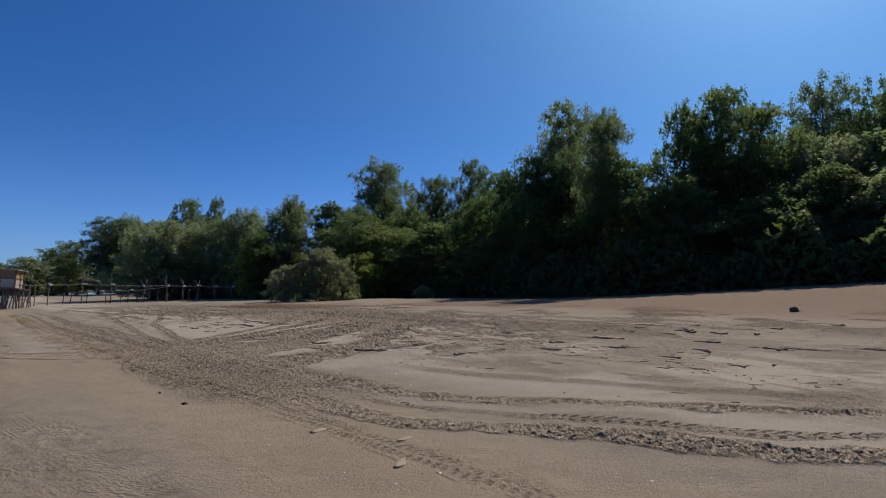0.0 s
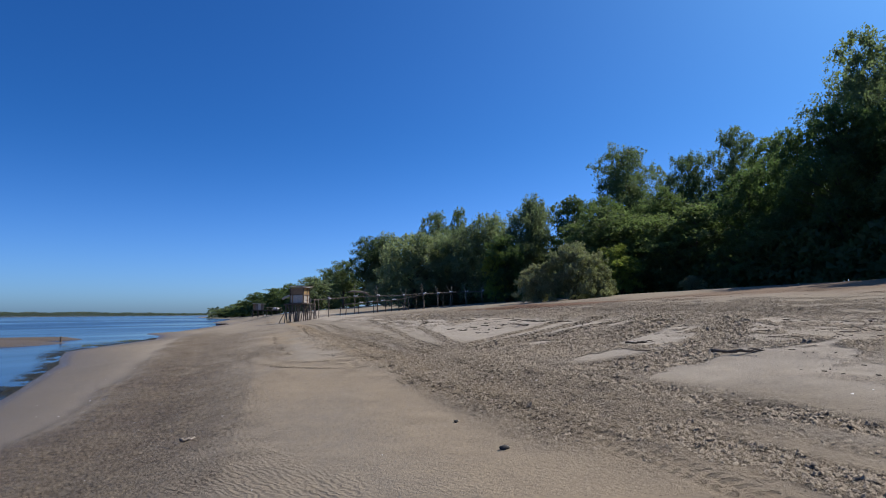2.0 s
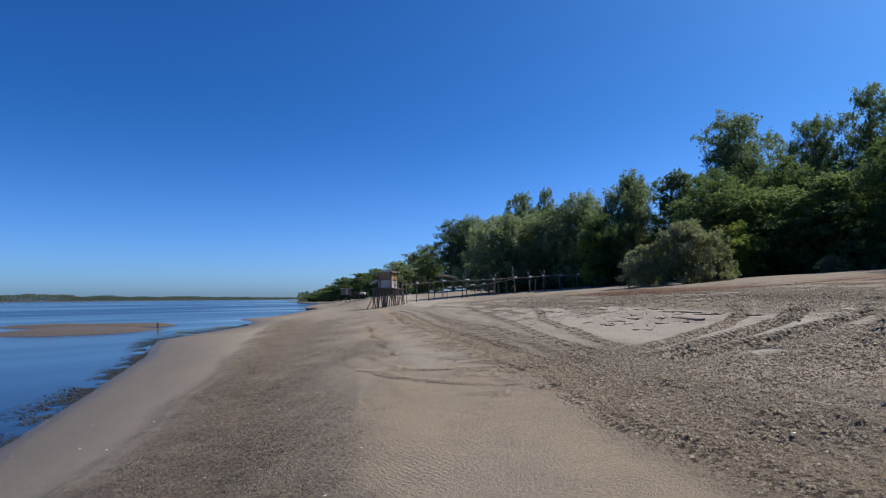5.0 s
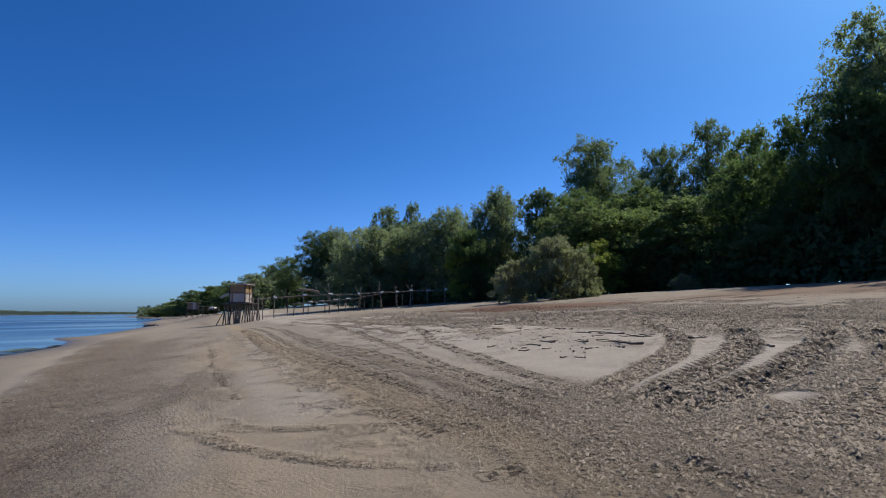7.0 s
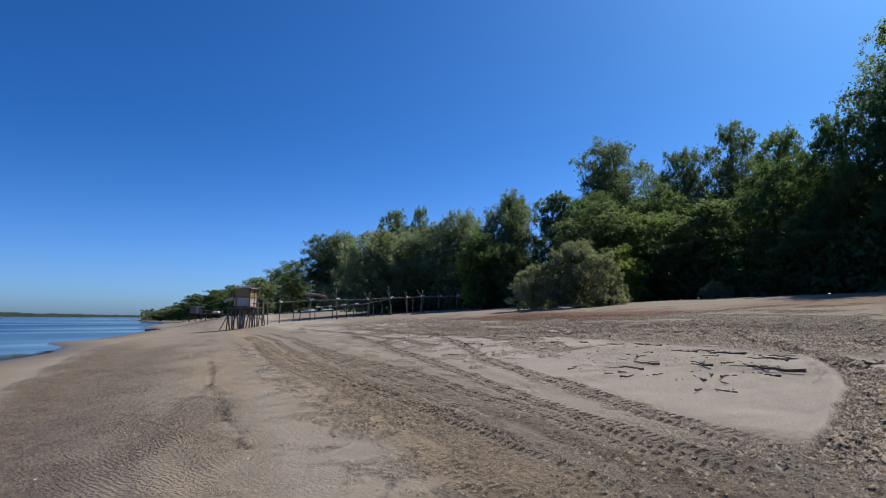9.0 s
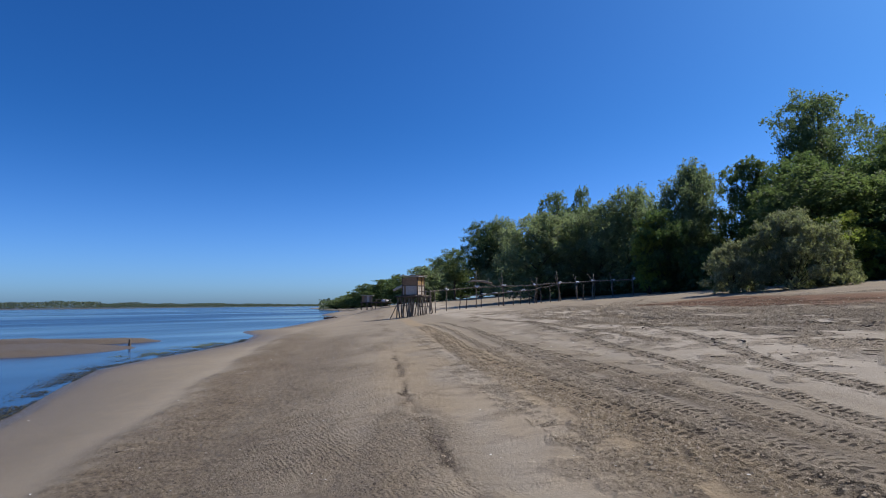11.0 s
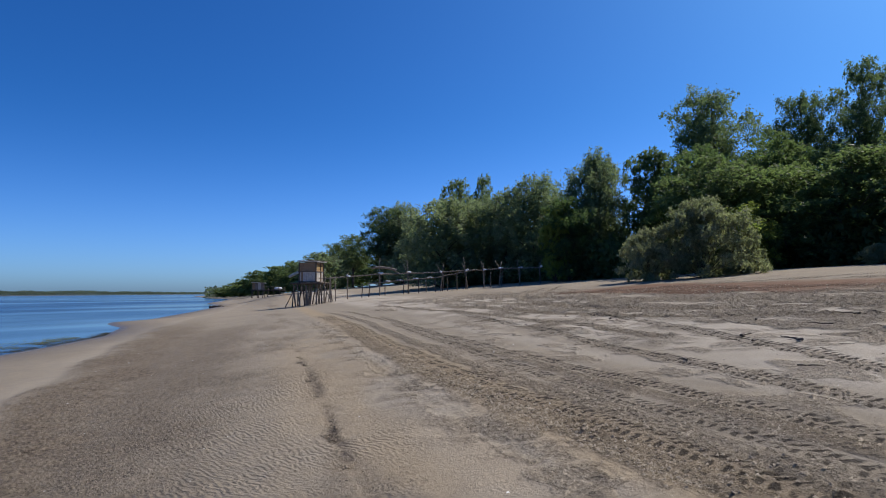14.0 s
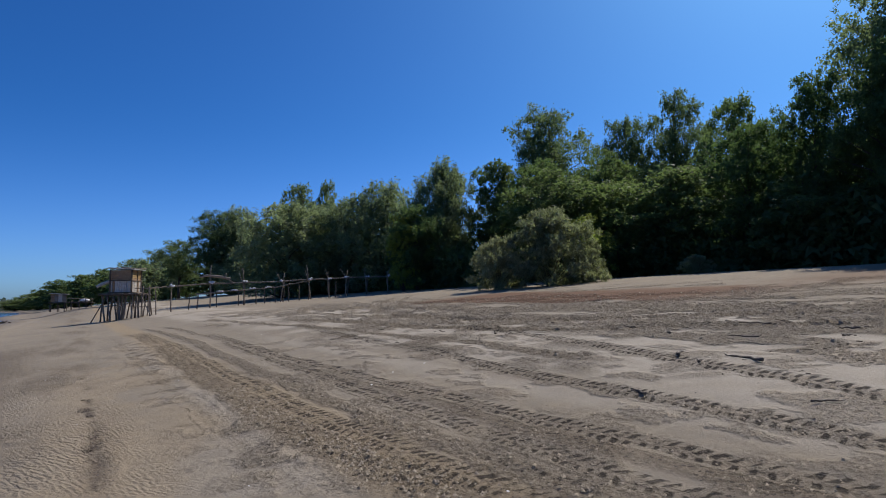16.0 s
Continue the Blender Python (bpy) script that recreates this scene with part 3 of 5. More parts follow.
    long = np.sin(np.where(s < 12, s * 20 + n * 28, s * 34 + n * 6) + 24 * fractal(s * 1.0, n * 1.6, 21))
    z += (0.003 + 0.007 * smooth(9.0, 7.5, s) + 0.0052 * smooth(17, 20, s)) * smooth(-0.25, 0.1, fractal(s * 0.7, n * 0.9, 73)) * (long + 0.25 * np.abs(long)) * ripple * smooth(45, 30, s)
    blot = smooth(-0.15, 0.2, fractal(s * 0.6, n * 0.9, 97) + 0.04 * wob)
    stain = np.maximum(stain * 0.85, 0.42 * smooth(8, 11, s) * (1 - smooth(24, 31, s)) * crust * blot * (1 - smooth(-0.8, 0.8, n)))
    stain = np.where((s < 12) & (n > 0.5), stain * (0.3 + 0.7 * smooth(0.4, -0.4, long)), stain)
    return z, dict(churn=churn, pale=pale, rust=rust, wet=wet, crust=crust, ochre=ochre, ripple=ripple, stain=stain, lug_u=lug_u, lug_d=lug_d, lug_w=lug_w)


def lie(s, n):
    """The height of the ground before the tracks."""
    s, n = np.asarray(s, float), np.asarray(n, float)
    e = shore(s)
    m = np.where(n < 0, n * (-8.0 / e), n)
    far = n - 0.056 * (s - 400)
    z = np.interp(m, [-60, -20, -12, -8, -2.5, 0, 2, 4.5, 6.7, 8, 12, 18, 25, 35, 45, 80, 400],
                  [-2.6, -1.9, -1.3, -0.75, -0.28, 0.08, 0.27, 0.52, 0.80, 0.95, 1.25, 1.7, 2.3, 3.1, 3.6, 4.4, 6.0])
    z = z + 0.010 * (np.clip(s, 0, 25) - 25) * smooth(-4.5, -1.0, n)
    z = z + smooth(25, 45, n) * 0.06 * np.clip(32 - s, 0, 45)
    z = z + 1.1 * smooth(96, 150, s) * (1 - smooth(300, 420, s)) * smooth(4.0, 12.0, n - e)
    z = z - 0.14 * np.exp(-((s - 86) / 16) ** 2 - ((n - 2.5) / 5.0) ** 2)
    bank = np.interp(-far, [300, 498, 506, 520, 900, 4000], [-3, -0.9, 0.5, 0.9, 1.5, 2.0])
    z = np.where(far < -300, np.maximum(z, bank), z)
    bars = np.maximum(island(s, n, 50.6, -19.2, 5.2, 4.9, 0.0), island(s, n, 58.6, -24.2, 2.6, 4.8, 0.25))
    bars = np.maximum(bars, island(s, n, 58.0, -18.0, 1.6, 3.2, -0.35))
    bars = np.maximum(bars, island(s, n, 40.6, -27.0, 4.6, 6.4, 0.35))
    z = np.maximum(z, np.minimum(bars, 0.42) * 0.6 - 0.75)
    z = z + 0.12 * fractal(s * 0.12, n * 0.12, 1) * smooth(-7, 2, n) + 0.04 * fractal(s * 0.6, n * 0.6, 2) * smooth(-4, 3, n)
    return z


def ground_z(s, n):
    return float(lie(s, n) + bands(s, n)[0])


def steps(lo, tiers, hi, grow=1.16):
    """Grid lines: even steps in each tier, growing ones outside."""
    mid = np.concatenate([np.arange(a, b, d) for a, b, d in tiers])
    up, d, x = [], tiers[-1][2], tiers[-1][1]
    while x < hi:
        up.append(x)
        d *= grow
        x += d
    down, d, x = [], tiers[0][2], tiers[0][0] - tiers[0][2]
    while x > lo:
        down.append(x)
        d *= grow
        x -= d
    return np.concatenate([down[::-1], mid, up, [hi]])


def mesh_object(name, verts, faces, material, smooth_faces=False):
    me = bpy.data.meshes.new(name)
    verts, faces = np.asarray(verts, np.float32), np.asarray(faces, np.int32)
    k = faces.shape[1]
    me.vertices.add(len(verts))
    me.vertices.foreach_set("co", verts.ravel())
    me.loops.add(faces.size)
    me.loops.foreach_set("vertex_index", faces.ravel())
    me.polygons.add(len(faces))
    me.polygons.foreach_set("loop_start", np.arange(0, faces.size, k, dtype=np.int32))
    if smooth_faces:
        me.polygons.foreach_set("use_smooth", np.ones(len(faces), bool))
    me.update(calc_edges=True)
    me.materials.append(material)
    return new(name, me)


def build_ground():
    ss = steps(-4200, [(-6, 0.6, 0.22), (0.6, 33.0, 0.049), (33.0, 45.0, 0.08), (45.0, 62.0, 0.22), (62.0, 150.0, 1.1)], 4300, 1.28)
    ns = steps(-4200, [(-12, -3, 0.18), (-3.0, -0.8, 0.10), (-0.8, 8.6, 0.046), (8.6, 15.6, 0.09), (15.6, 24, 0.2)], 4200, 1.28)
    gs, gn = np.meshgrid(ss, ns, indexing="ij")
    dz, masks = bands(gs, gn)
    z = lie(gs, gn) + dz
    offshore = smooth(shore(gs) - 1.5, shore(gs) - 3.0, gn) * (gn > -60)
    masks["wet"] = np.maximum(masks["wet"] * (1 - offshore), smooth(WATER_Z + 0.10, WATER_Z + 0.01, z))
    masks["ochre"] = np.maximum(masks["ochre"], 0.5 * offshore)
    masks["wet"] = np.maximum(masks["wet"], 0.7 * offshore)
    masks["crust"] = np.maximum(masks["crust"], 0.92 * offshore)
    x, y = gs * ALONG.x + gn * ACROSS.x, gs * ALONG.y + gn * ACROSS.y
    a, b = gs.shape
    idx = np.arange(a * b).reshape(a, b)
    faces = np.stack([idx[:-1, :-1], idx[:-1, 1:], idx[1:, 1:], idx[1:, :-1]], -1).reshape(-1, 4)
    ob = mesh_object("ground", np.stack([x, y, z], -1).reshape(-1, 3), faces, SAND, True)
    for key, value in masks.items():
        layer = ob.data.attributes.new(key, "FLOAT", "POINT")
        layer.data.foreach_set("value", (value if key in ("lug_u", "lug_d") else np.clip(value, 0, 1)).astype(np.float32).ravel())
    tagged(ob, "grey-brown river sand beach with churned wheel tracks", "beach", kind="structure")


build_ground()
water = mesh_object("water", [(-4200, -4200, WATER_Z), (4200, -4200, WATER_Z), (4200, 4200, WATER_Z), (-4200, 4200, WATER_Z)], [(0, 1, 2, 3)], WATER)
tagged(water, "calm blue river water reflecting the clear sky", "river", kind="structure")


# ---- parts ----
def part(name, bm, material, parent, label=""):
    me = bpy.data.meshes.new(name)
    bm.to_mesh(me)
    bm.free()
    me.materials.append(material)
    ob = new(name, me)
    ob.parent = parent
    if label:
        tagged(ob, label)
    return ob


def thing(name, s, n, label, category, group="", turn=0.0, sink=0.0):
    ob = new(name)
    ob.matrix_world = pose(*xy(s, n), ground_z(s, n) - sink, 0, 0, turn)
    return tagged(ob, label, category, group)


def tube(bm, points, radii, sides=7, wobble=0.0):
    """A tapered round limb through the points."""
    rings = []
    for k, (p, r) in enumerate(zip(points, radii)):
        p = Vector(p)
        d = (Vector(points[min(k + 1, len(points) - 1)]) - Vector(points[max(k - 1, 0)])).normalized()
        side = d.cross(Vector((0.31, 0.95, 0.11))).normalized()
        up = d.cross(side)
        ring = []
        for j in range(sides):
            a = 2 * math.pi * j / sides
            q = r * (1 + wobble * (rnd.random() - 0.5))
            ring.append(bm.verts.new(p + q * (math.cos(a) * side + math.sin(a) * up)))
        rings.append(ring)
    for a, b in zip(rings, rings[1:]):
        for j in range(sides):
            f = bm.faces.new((a[j], a[(j + 1) % sides], b[(j + 1) % sides], b[j]))
            f.smooth = True
    bm.faces.new(rings[0][::-1])
    bm.faces.new(rings[-1])


def crooked(a, b, count, bow):
    """Points from a to b with a natural waver."""
    a, b = Vector(a), Vector(b)
    pts = []
    for k in range(count):
        u = k / (count - 1)
        off = Vector((rnd.uniform(-1, 1), rnd.uniform(-1, 1), rnd.uniform(-1, 1))) * bow * math.sin(math.pi * u)
        pts.append(a.lerp(b, u) + off)
    return pts


def lump(bm, at, size, seed):
    """An uneven rounded lump."""
    start = len(bm.verts)
    made = bmesh.ops.create_icosphere(bm, subdivisions=2, radius=1.0)["verts"]
    for v in made:
        d = v.co.normalized()
        k = 1 + 0.25 * noise.noise(d * 1.7 + Vector((seed, 0, 0)))
        v.co = Vector(at) + Vector((d.x * size[0], d.y * size[1], d.z * size[2])) * k
    for f in bm.faces:
        f.smooth = True
    return start


# ---- trees ----
def leaves_mesh(points, normals, size, seed, long=1.9, droop=0.0):
    """Many small rhombic leaf sprays, one at each point."""
    g = np.random.default_rng(seed)
    k = len(points)
    face = normals + 0.55 * g.normal(size=(k, 3))
    face /= np.linalg.norm(face, axis=1)[:, None] + 1e-9
    axis = g.normal(size=(k, 3))
    axis[:, 2] -= droop * 2.0
    axis -= face * (axis * face).sum(1)[:, None] * 0.9
    axis /= np.linalg.norm(axis, axis=1)[:, None]
    other = np.cross(axis, face)
    other /= np.linalg.norm(other, axis=1)[:, None] + 1e-9
    fold = np.cross(axis, other)
    sz = size * g.uniform(0.55, 1.35, k)[:, None]
    a = points - axis * sz * long * 0.45 + other * sz * 0.5
    b = points - axis * sz * long * 0.35 - other * sz * 0.5 + fold * sz * 0.2
    c = points + axis * sz * long * 0.65
    verts = np.stack([a, b, c], 1).reshape(-1, 3)
    faces = np.arange(3 * k).reshape(k, 3)
    return verts, faces


SHAPES = {
    # height, crown radius, bare stem share, clumps, clump size, leaves, leaf size, long, droop
    "poplar": (22.0, 5.2, 0.34, 50, 0.100, 38000, 0.180, 1.35, 0.0),
    "broadleaf": (16.0, 4.6, 0.06, 60, 0.106, 34000, 0.175, 1.35, 0.1),
    "dark": (14.0, 3.6, 0.06, 50, 0.10, 26000, 0.175, 1.35, 0.2),
    "willow": (14.0, 4.6, 0.05, 70, 0.094, 36000, 0.130, 2.3, 0.5),
    "sapling": (9.0, 2.6, 0.05, 40, 0.115, 18000, 0.14, 1.4, 0.1),
    "bush": (5.6, 4.3, 0.0, 70, 0.11, 34000, 0.085, 2.8, 0.0),
}


def make_tree(kind, seed, lean_leaf=False):
    height, radius, bare, clumps, size, count, leaf, long, droop = SHAPES[kind]
    if lean_leaf:
        count, leaf = (count // 2, leaf * 1.4) if kind == "dark" else (count // 4, leaf * 1.9)
    g = np.random.default_rng(seed)
    rnd.seed(seed)
    root = new("bush" if kind == "bush" else "tree")
    wood = bmesh.new()
    lean = Vector((g.uniform(-0.06, 0.06) * height, g.uniform(-0.06, 0.06) * height, 0.0))
    stem = [Vector((0, 0, -0.3)) + lean * (u ** 1.5) + Vector((g.uniform(-1, 1), g.uniform(-1, 1), 0)) * 0.012 * height * u + Vector((0, 0, u * height * 0.93)) for u in (j / 8 for j in range(9))]
    if kind != "bush":
        tube(wood, stem, [height * 0.017 * (1 - 0.86 * u) for u in (j / 8 for j in range(9))], 8, 0.15)
    centres, sizes = [], []
    for k in range(clumps):
        u = bare + (1 - bare) * ((k + 0.5) / clumps) ** 0.9
        if kind == "poplar":
            wide = 0.55 + 0.5 * math.sin(math.pi * max(0.0, u - 0.25) / 0.95) if u < 0.86 else 1.0 - 3.6 * (u - 0.86)
        elif kind == "willow":
            wide = math.sqrt(max(0.05, 1 - (max(0, u - 0.35) / 0.68) ** 2))
        elif kind == "bush":
            wide = math.sqrt(max(0.02, 1 - u ** 2.2))
        else:
            wide = math.sqrt(max(0.04, 1 - (abs(u - 0.42) / 0.60) ** 2.4))
        az = k * 2.399 + g.uniform(-0.5, 0.5)
        out = radius * wide * (g.uniform(0.45, 1.08) if k % 3 else g.uniform(0.0, 0.5))
        low = Vector((0, 0, 0)) if kind == "bush" else stem[0].lerp(stem[-1], max(0.02, u - 0.16))
        base = stem[0].lerp(stem[-1], u)
        c = Vector((base.x + out * math.cos(az), base.y + out * math.sin(az), u * height * (0.93 if kind != "bush" else 0.86)))
        if kind != "bush" or k % 2 == 0:
            mid = low.lerp(c, 0.5) + Vector((0, 0, 0.02 * height))
            r = height * 0.006 * (1.25 - u) if kind != "bush" else 0.035
            tube(wood, [low, mid, c + (c - mid) * 0.35], [r, r * 0.7, r * 0.2], 5)
        centres.append(c)
        sizes.append(size * height * g.uniform(0.7, 1.3) * (1.0 if u < 0.8 else 0.72) * (1.3 if kind == "bush" else 1))
    weight = np.array(sizes) ** 2
    pick = g.choice(clumps, count, p=weight / weight.sum())
    # each clump is made of sprigs, each sprig of leaves, with gaps between them
    sprigs = 18 if kind != "bush" else 24
    way = g.normal(size=(clumps, sprigs, 3))
    way[:, :, 2] = np.abs(way[:, :, 2]) * 1.1 - 0.35
    way /= np.linalg.norm(way, axis=2)[:, :, None]
    reach = g.uniform(0.40, 1.10, (clumps, sprigs))
    which = g.integers(0, sprigs, count)
    d = way[pick, which] * 0.6 + 0.55 * g.normal(size=(count, 3))
    d /= np.linalg.norm(d, axis=1)[:, None]
    size_of = np.array(sizes)[pick]
    squash = np.array([1.15, 1.15, 1.3 if kind == "willow" else 0.80])
    puff = g.normal(size=(count, 3)) * (0.165 * size_of * g.uniform(0.5, 1.1, count))[:, None]
    pts = np.array([tuple(c) for c in centres])[pick] + way[pick, which] * (size_of * reach[pick, which])[:, None] * squash + puff
    if kind == "willow":
        pts[:, 2] -= np.abs(g.normal(size=count)) * 0.035 * height
    pts[:, 2] = np.maximum(pts[:, 2], 0.05 if kind == "bush" else 0.3)
    verts, faces = leaves_mesh(pts, d, leaf, seed + 1, long, droop)
    part("stems" if kind == "bush" else "trunk", wood, BARK, root)
    crown = mesh_object("crown", verts, faces, LEAF[kind])
    crown.parent = root
    return root


LABELS = {
    "poplar": ("tall poplar tree with an open ragged crown", "tree"),
    "broadleaf": ("dense green broadleaf tree at the forest edge", "tree"),
    "dark": ("dark green dense tree in the forest edge", "tree"),
    "willow": ("grey-green willow tree with a soft drooping crown", "tree"),
    "sapling": ("bright yellow-green young tree among the willows", "tree"),
    "bush": ("olive-grey spreading willow bush on the sand", "bush"),
}
MODELS, USED = {}, {}


def plant(kind, s, n, height, radius, back=False):
    """Sets a tree of that height and crown radius into the ground."""
    key = kind + ("_back" if back else "")
    if key not in MODELS:
        MODELS[key] = [make_tree(kind, 100 + 37 * len(MODELS) + k, back) for k in range(2 if kind in ("dark", "bush", "sapling") or back else 4)]
        USED[key] = 0
    k = USED[key]
    USED[key] += 1
    models = MODELS[key]
    h0, r0 = SHAPES[kind][0], SHAPES[kind][1] + 0.07 * SHAPES[kind][0]
    radius = radius * {"bush": 1.0, "poplar": 1.25, "willow": 1.45}.get(kind, 1.22)
    at = pose(*xy(s, n), ground_z(s, n) - 0.05, 0, 0, (k * 137.5) % 360) @ Matrix.Diagonal((radius / r0, radius / r0, height / h0, 1))
    ob = models[k % len(models)]
    if k < len(models):
        ob.matrix_basis = at
    else:
        home = ob.matrix_basis.copy()
        ob.matrix_basis = Matrix.Identity(4)
        ob = copy_thing(ob, at)
        models[k % len(models)].matrix_basis = home
    label, cat = LABELS[kind]
    tagged(ob, label, cat, "bushes on the beach" if kind == "bush" else "forest edge trees")


# skyline trees, from the near end of the beach to the far one
plant("broadleaf", 13.8, 60.0, 18.9, 4.2)
plant("willow", 11.3, 48.3, 8.2, 3.6)
plant("poplar", 19.2, 62.7, 21.7, 3.8)
plant("willow", 15.2, 53.4, 13.1, 3.6)
plant("broadleaf", 20.0, 51.8, 17.1, 3.4)
plant("broadleaf", 24.7, 54.1, 20.9, 4.2)
plant("broadleaf", 27.0, 50.8, 18.7, 3.2)
plant("poplar", 30.5, 43.1, 17.4, 2.6)
plant("broadleaf", 39.0, 44.8, 15.0, 3.2)
plant("poplar", 41.0, 52.6, 23.2, 4.7)
plant("broadleaf", 45.6, 46.9, 15.0, 2.9)
plant("broadleaf", 57.3, 56.8, 18.4, 4.0)
plant("poplar", 66.6, 59.3, 22.6, 3.7)
plant("poplar", 70.2, 55.8, 20.2, 3.0)
plant("poplar", 80.7, 52.6, 23.9, 5.4)
plant("dark", 76.6, 41.0, 14.6, 3.6)
plant("broadleaf", 69.3, 41.2, 13.3, 4.0)
plant("broadleaf", 66.9, 47.4, 14.1, 4.0)
plant("willow", 83.3, 37.3, 16.0, 4.2)
plant("willow", 93.5, 34.3, 15.1, 4.6)
plant("willow", 98.7, 32.1, 13.9, 4.4)
plant("poplar", 144.6, 39.6, 23.4, 4.4, True)
plant("poplar", 142.8, 45.4, 24.0, 2.4, True)
plant("willow", 104.3, 24.0, 14.0, 5.6)
plant("willow", 107.7, 30.3, 13.7, 5.2)
plant("broadleaf", 79.4, 31.6, 9.8, 2.9)
plant("poplar", 148.5, 22.8, 18.0, 5.0)
plant("willow", 147.6, 27.7, 18.5, 4.6)
plant("poplar", 161.2, 18.3, 13.4, 4.4)
plant("willow", 176.5, 16.2, 11.7, 4.2)
plant("willow", 141.9, 10.0, 8.1, 4.2, True)
plant("dark", 202.1, 8.9, 8.9, 5.8, True)
plant("dark", 212.2, 6.1, 10.2, 5.0, True)
plant("dark", 242.3, 1.4, 10.7, 6.2, True)
plant("dark", 272.2, -4.6, 10.4, 6.6, True)
plant("dark", 302.0, -9.0, 9.4, 7.0, True)
plant("dark", 341.6, -16.0, 7.6, 8.0, True)
plant("dark", 391.0, -28.0, 5.6, 8.0, True)
plant("sapling", 80.0, 30.2, 8.6, 1.7)
plant("sapling", 58.6, 36.4, 5.6, 2.0)
# the wall of lower trees along the edge
for k in range(22):
    s = -44 + 5.2 * k + rnd.uniform(-1, 1)
    if s < -3:
        continue
    n = (43 if s > 45 else 44.6) + rnd.uniform(-1.5, 2.5) - 7.0 * max(0.0, min(1.0, (s - 50) / 30))
    plant(("broadleaf", "dark", "broadleaf", "willow" if s > 62 else "dark")[k % 4], s, n, rnd.uniform(6.3, 12.0) if s > 50 else rnd.uniform(6.5, 14.5), rnd.uniform(4.1, 5.2) if s > 50 else rnd.uniform(3.0, 4.2))
# the wood behind
for k in range(26):
    s = -55 + 6.0 * k + rnd.uniform(-1.5, 1.5)
    n = 55 + rnd.uniform(-3, 6)
    if s < -6:
        continue
    plant(("broadleaf", "dark", "poplar")[k % 3], s, n, rnd.uniform(11, 13.5), rnd.uniform(5.2, 6.4), True)
for k in range(12):
    s = 86 + 9 * k + rnd.uniform(-2, 2)
    plant(("willow", "dark", "broadleaf")[k % 3], s, 38 - 0.17 * (s - 86) + rnd.uniform(0, 6), rnd.uniform(8.5, 10.5), rnd.uniform(4.6, 5.6), s > 110)
for k in range(12):
    s = 200 + 18 * k
    plant("dark", s, 16 - 0.20 * (s - 200) + rnd.uniform(0, 6), rnd.uniform(7, 9.5), rnd.uniform(6, 8), True)
# the bush on the sand and the shrubs beside it
plant("bush", 54.6, 28.4, 6.0, 3.9)
plant("bush", 56.3, 25.2, 4.0, 2.6)
plant("bush", 53.4, 30.6, 3.0, 1.7)
plant("bush", 49.7, 38.2, 1.5, 1.3)


def far_woods(name, line, height, count, seed):
    g = np.random.default_rng(seed)
    u = g.random(count)
    s, n = line(u)
    n = n + g.uniform(-16, 2, count)
    top = height * (1.0 if count > 9000 else (1.1 - 0.6 * u)) * (0.75 + 0.5 * hash_noise(s * 0.02, n * 0 + 3.0, seed) + 0.25 * hash_noise(s * 0.09, n * 0, seed))
    z = lie(s, n) + top * g.random(count) ** 0.8
    x, y = s * ALONG.x + n * ACROSS.x, s * ALONG.y + n * ACROSS.y
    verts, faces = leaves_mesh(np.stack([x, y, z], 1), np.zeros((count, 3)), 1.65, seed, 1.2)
    ob = mesh_object(name, verts, faces, HAZED_LEAF)
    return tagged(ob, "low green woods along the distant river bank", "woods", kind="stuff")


far_woods("far_woods", lambda u: (-700 + 4600 * u ** 1.5, -509 + 0.056 * (-700 + 4600 * u ** 1.5 - 400)), 7.6, 70000, 5)
far_woods("far_woods", lambda u: (400 + 900 * u, -24 - 0.075 * 900 * u), 6.0, 7000, 6)


def undergrowth():
    """Low dense leaves under the forest edge."""
    g = np.random.default_rng(21)
    count = 60000
    s = g.uniform(-60, 118, count)
    n = 42.5 - 9.0 * smooth(52, 80, s) - 5.0 * smooth(95, 118, s) + np.abs(g.normal(size=count)) * 4.5 - 1.5
    tall = 1.0 + 3.4 * hash_noise(s * 0.35, n * 0.35, 4) + 1.2 * hash_noise(s * 1.3, n * 1.3, 8)
    z = lie(s, n) + tall * g.random(count)
    x, y = s * ALONG.x + n * ACROSS.x, s * ALONG.y + n * ACROSS.y
    verts, faces = leaves_mesh(np.stack([x, y, z], 1), np.zeros((count, 3)), 0.42, 22, 1.5)
    tagged(mesh_object("undergrowth", verts, faces, LEAF["dark"]), "dark tangled undergrowth below the forest edge", "undergrowth", kind="stuff")


undergrowth()


# ---- the hut on stilts ----
def box(bm, size, at, turn=0.0, tip=0.0, bevel=0.008):
    m = Matrix.Translation(at) @ Matrix.Rotation(turn, 4, "Z") @ Matrix.Rotation(tip, 4, "Y") @ Matrix.Diagonal((*size, 1))
    made = bmesh.ops.create_cube(bm, size=1.0, matrix=m)["verts"]
    if bevel:
        edges = list({e for v in made for e in v.link_edges})
        bmesh.ops.bevel(bm, geom=edges, offset=min(bevel, 0.3 * min(size)), segments=1, affect="EDGES")


def pole(name, a, b, r, material, parent, label="", bow=0.03, taper=0.75):
    bm = bmesh.new()
    pts = crooked(a, b, 6, bow)
    tube(bm, pts, [r * (1 - (1 - taper) * k / 5) for k in range(6)], 7, 0.2)
    return part(name, bm, material, parent, label)


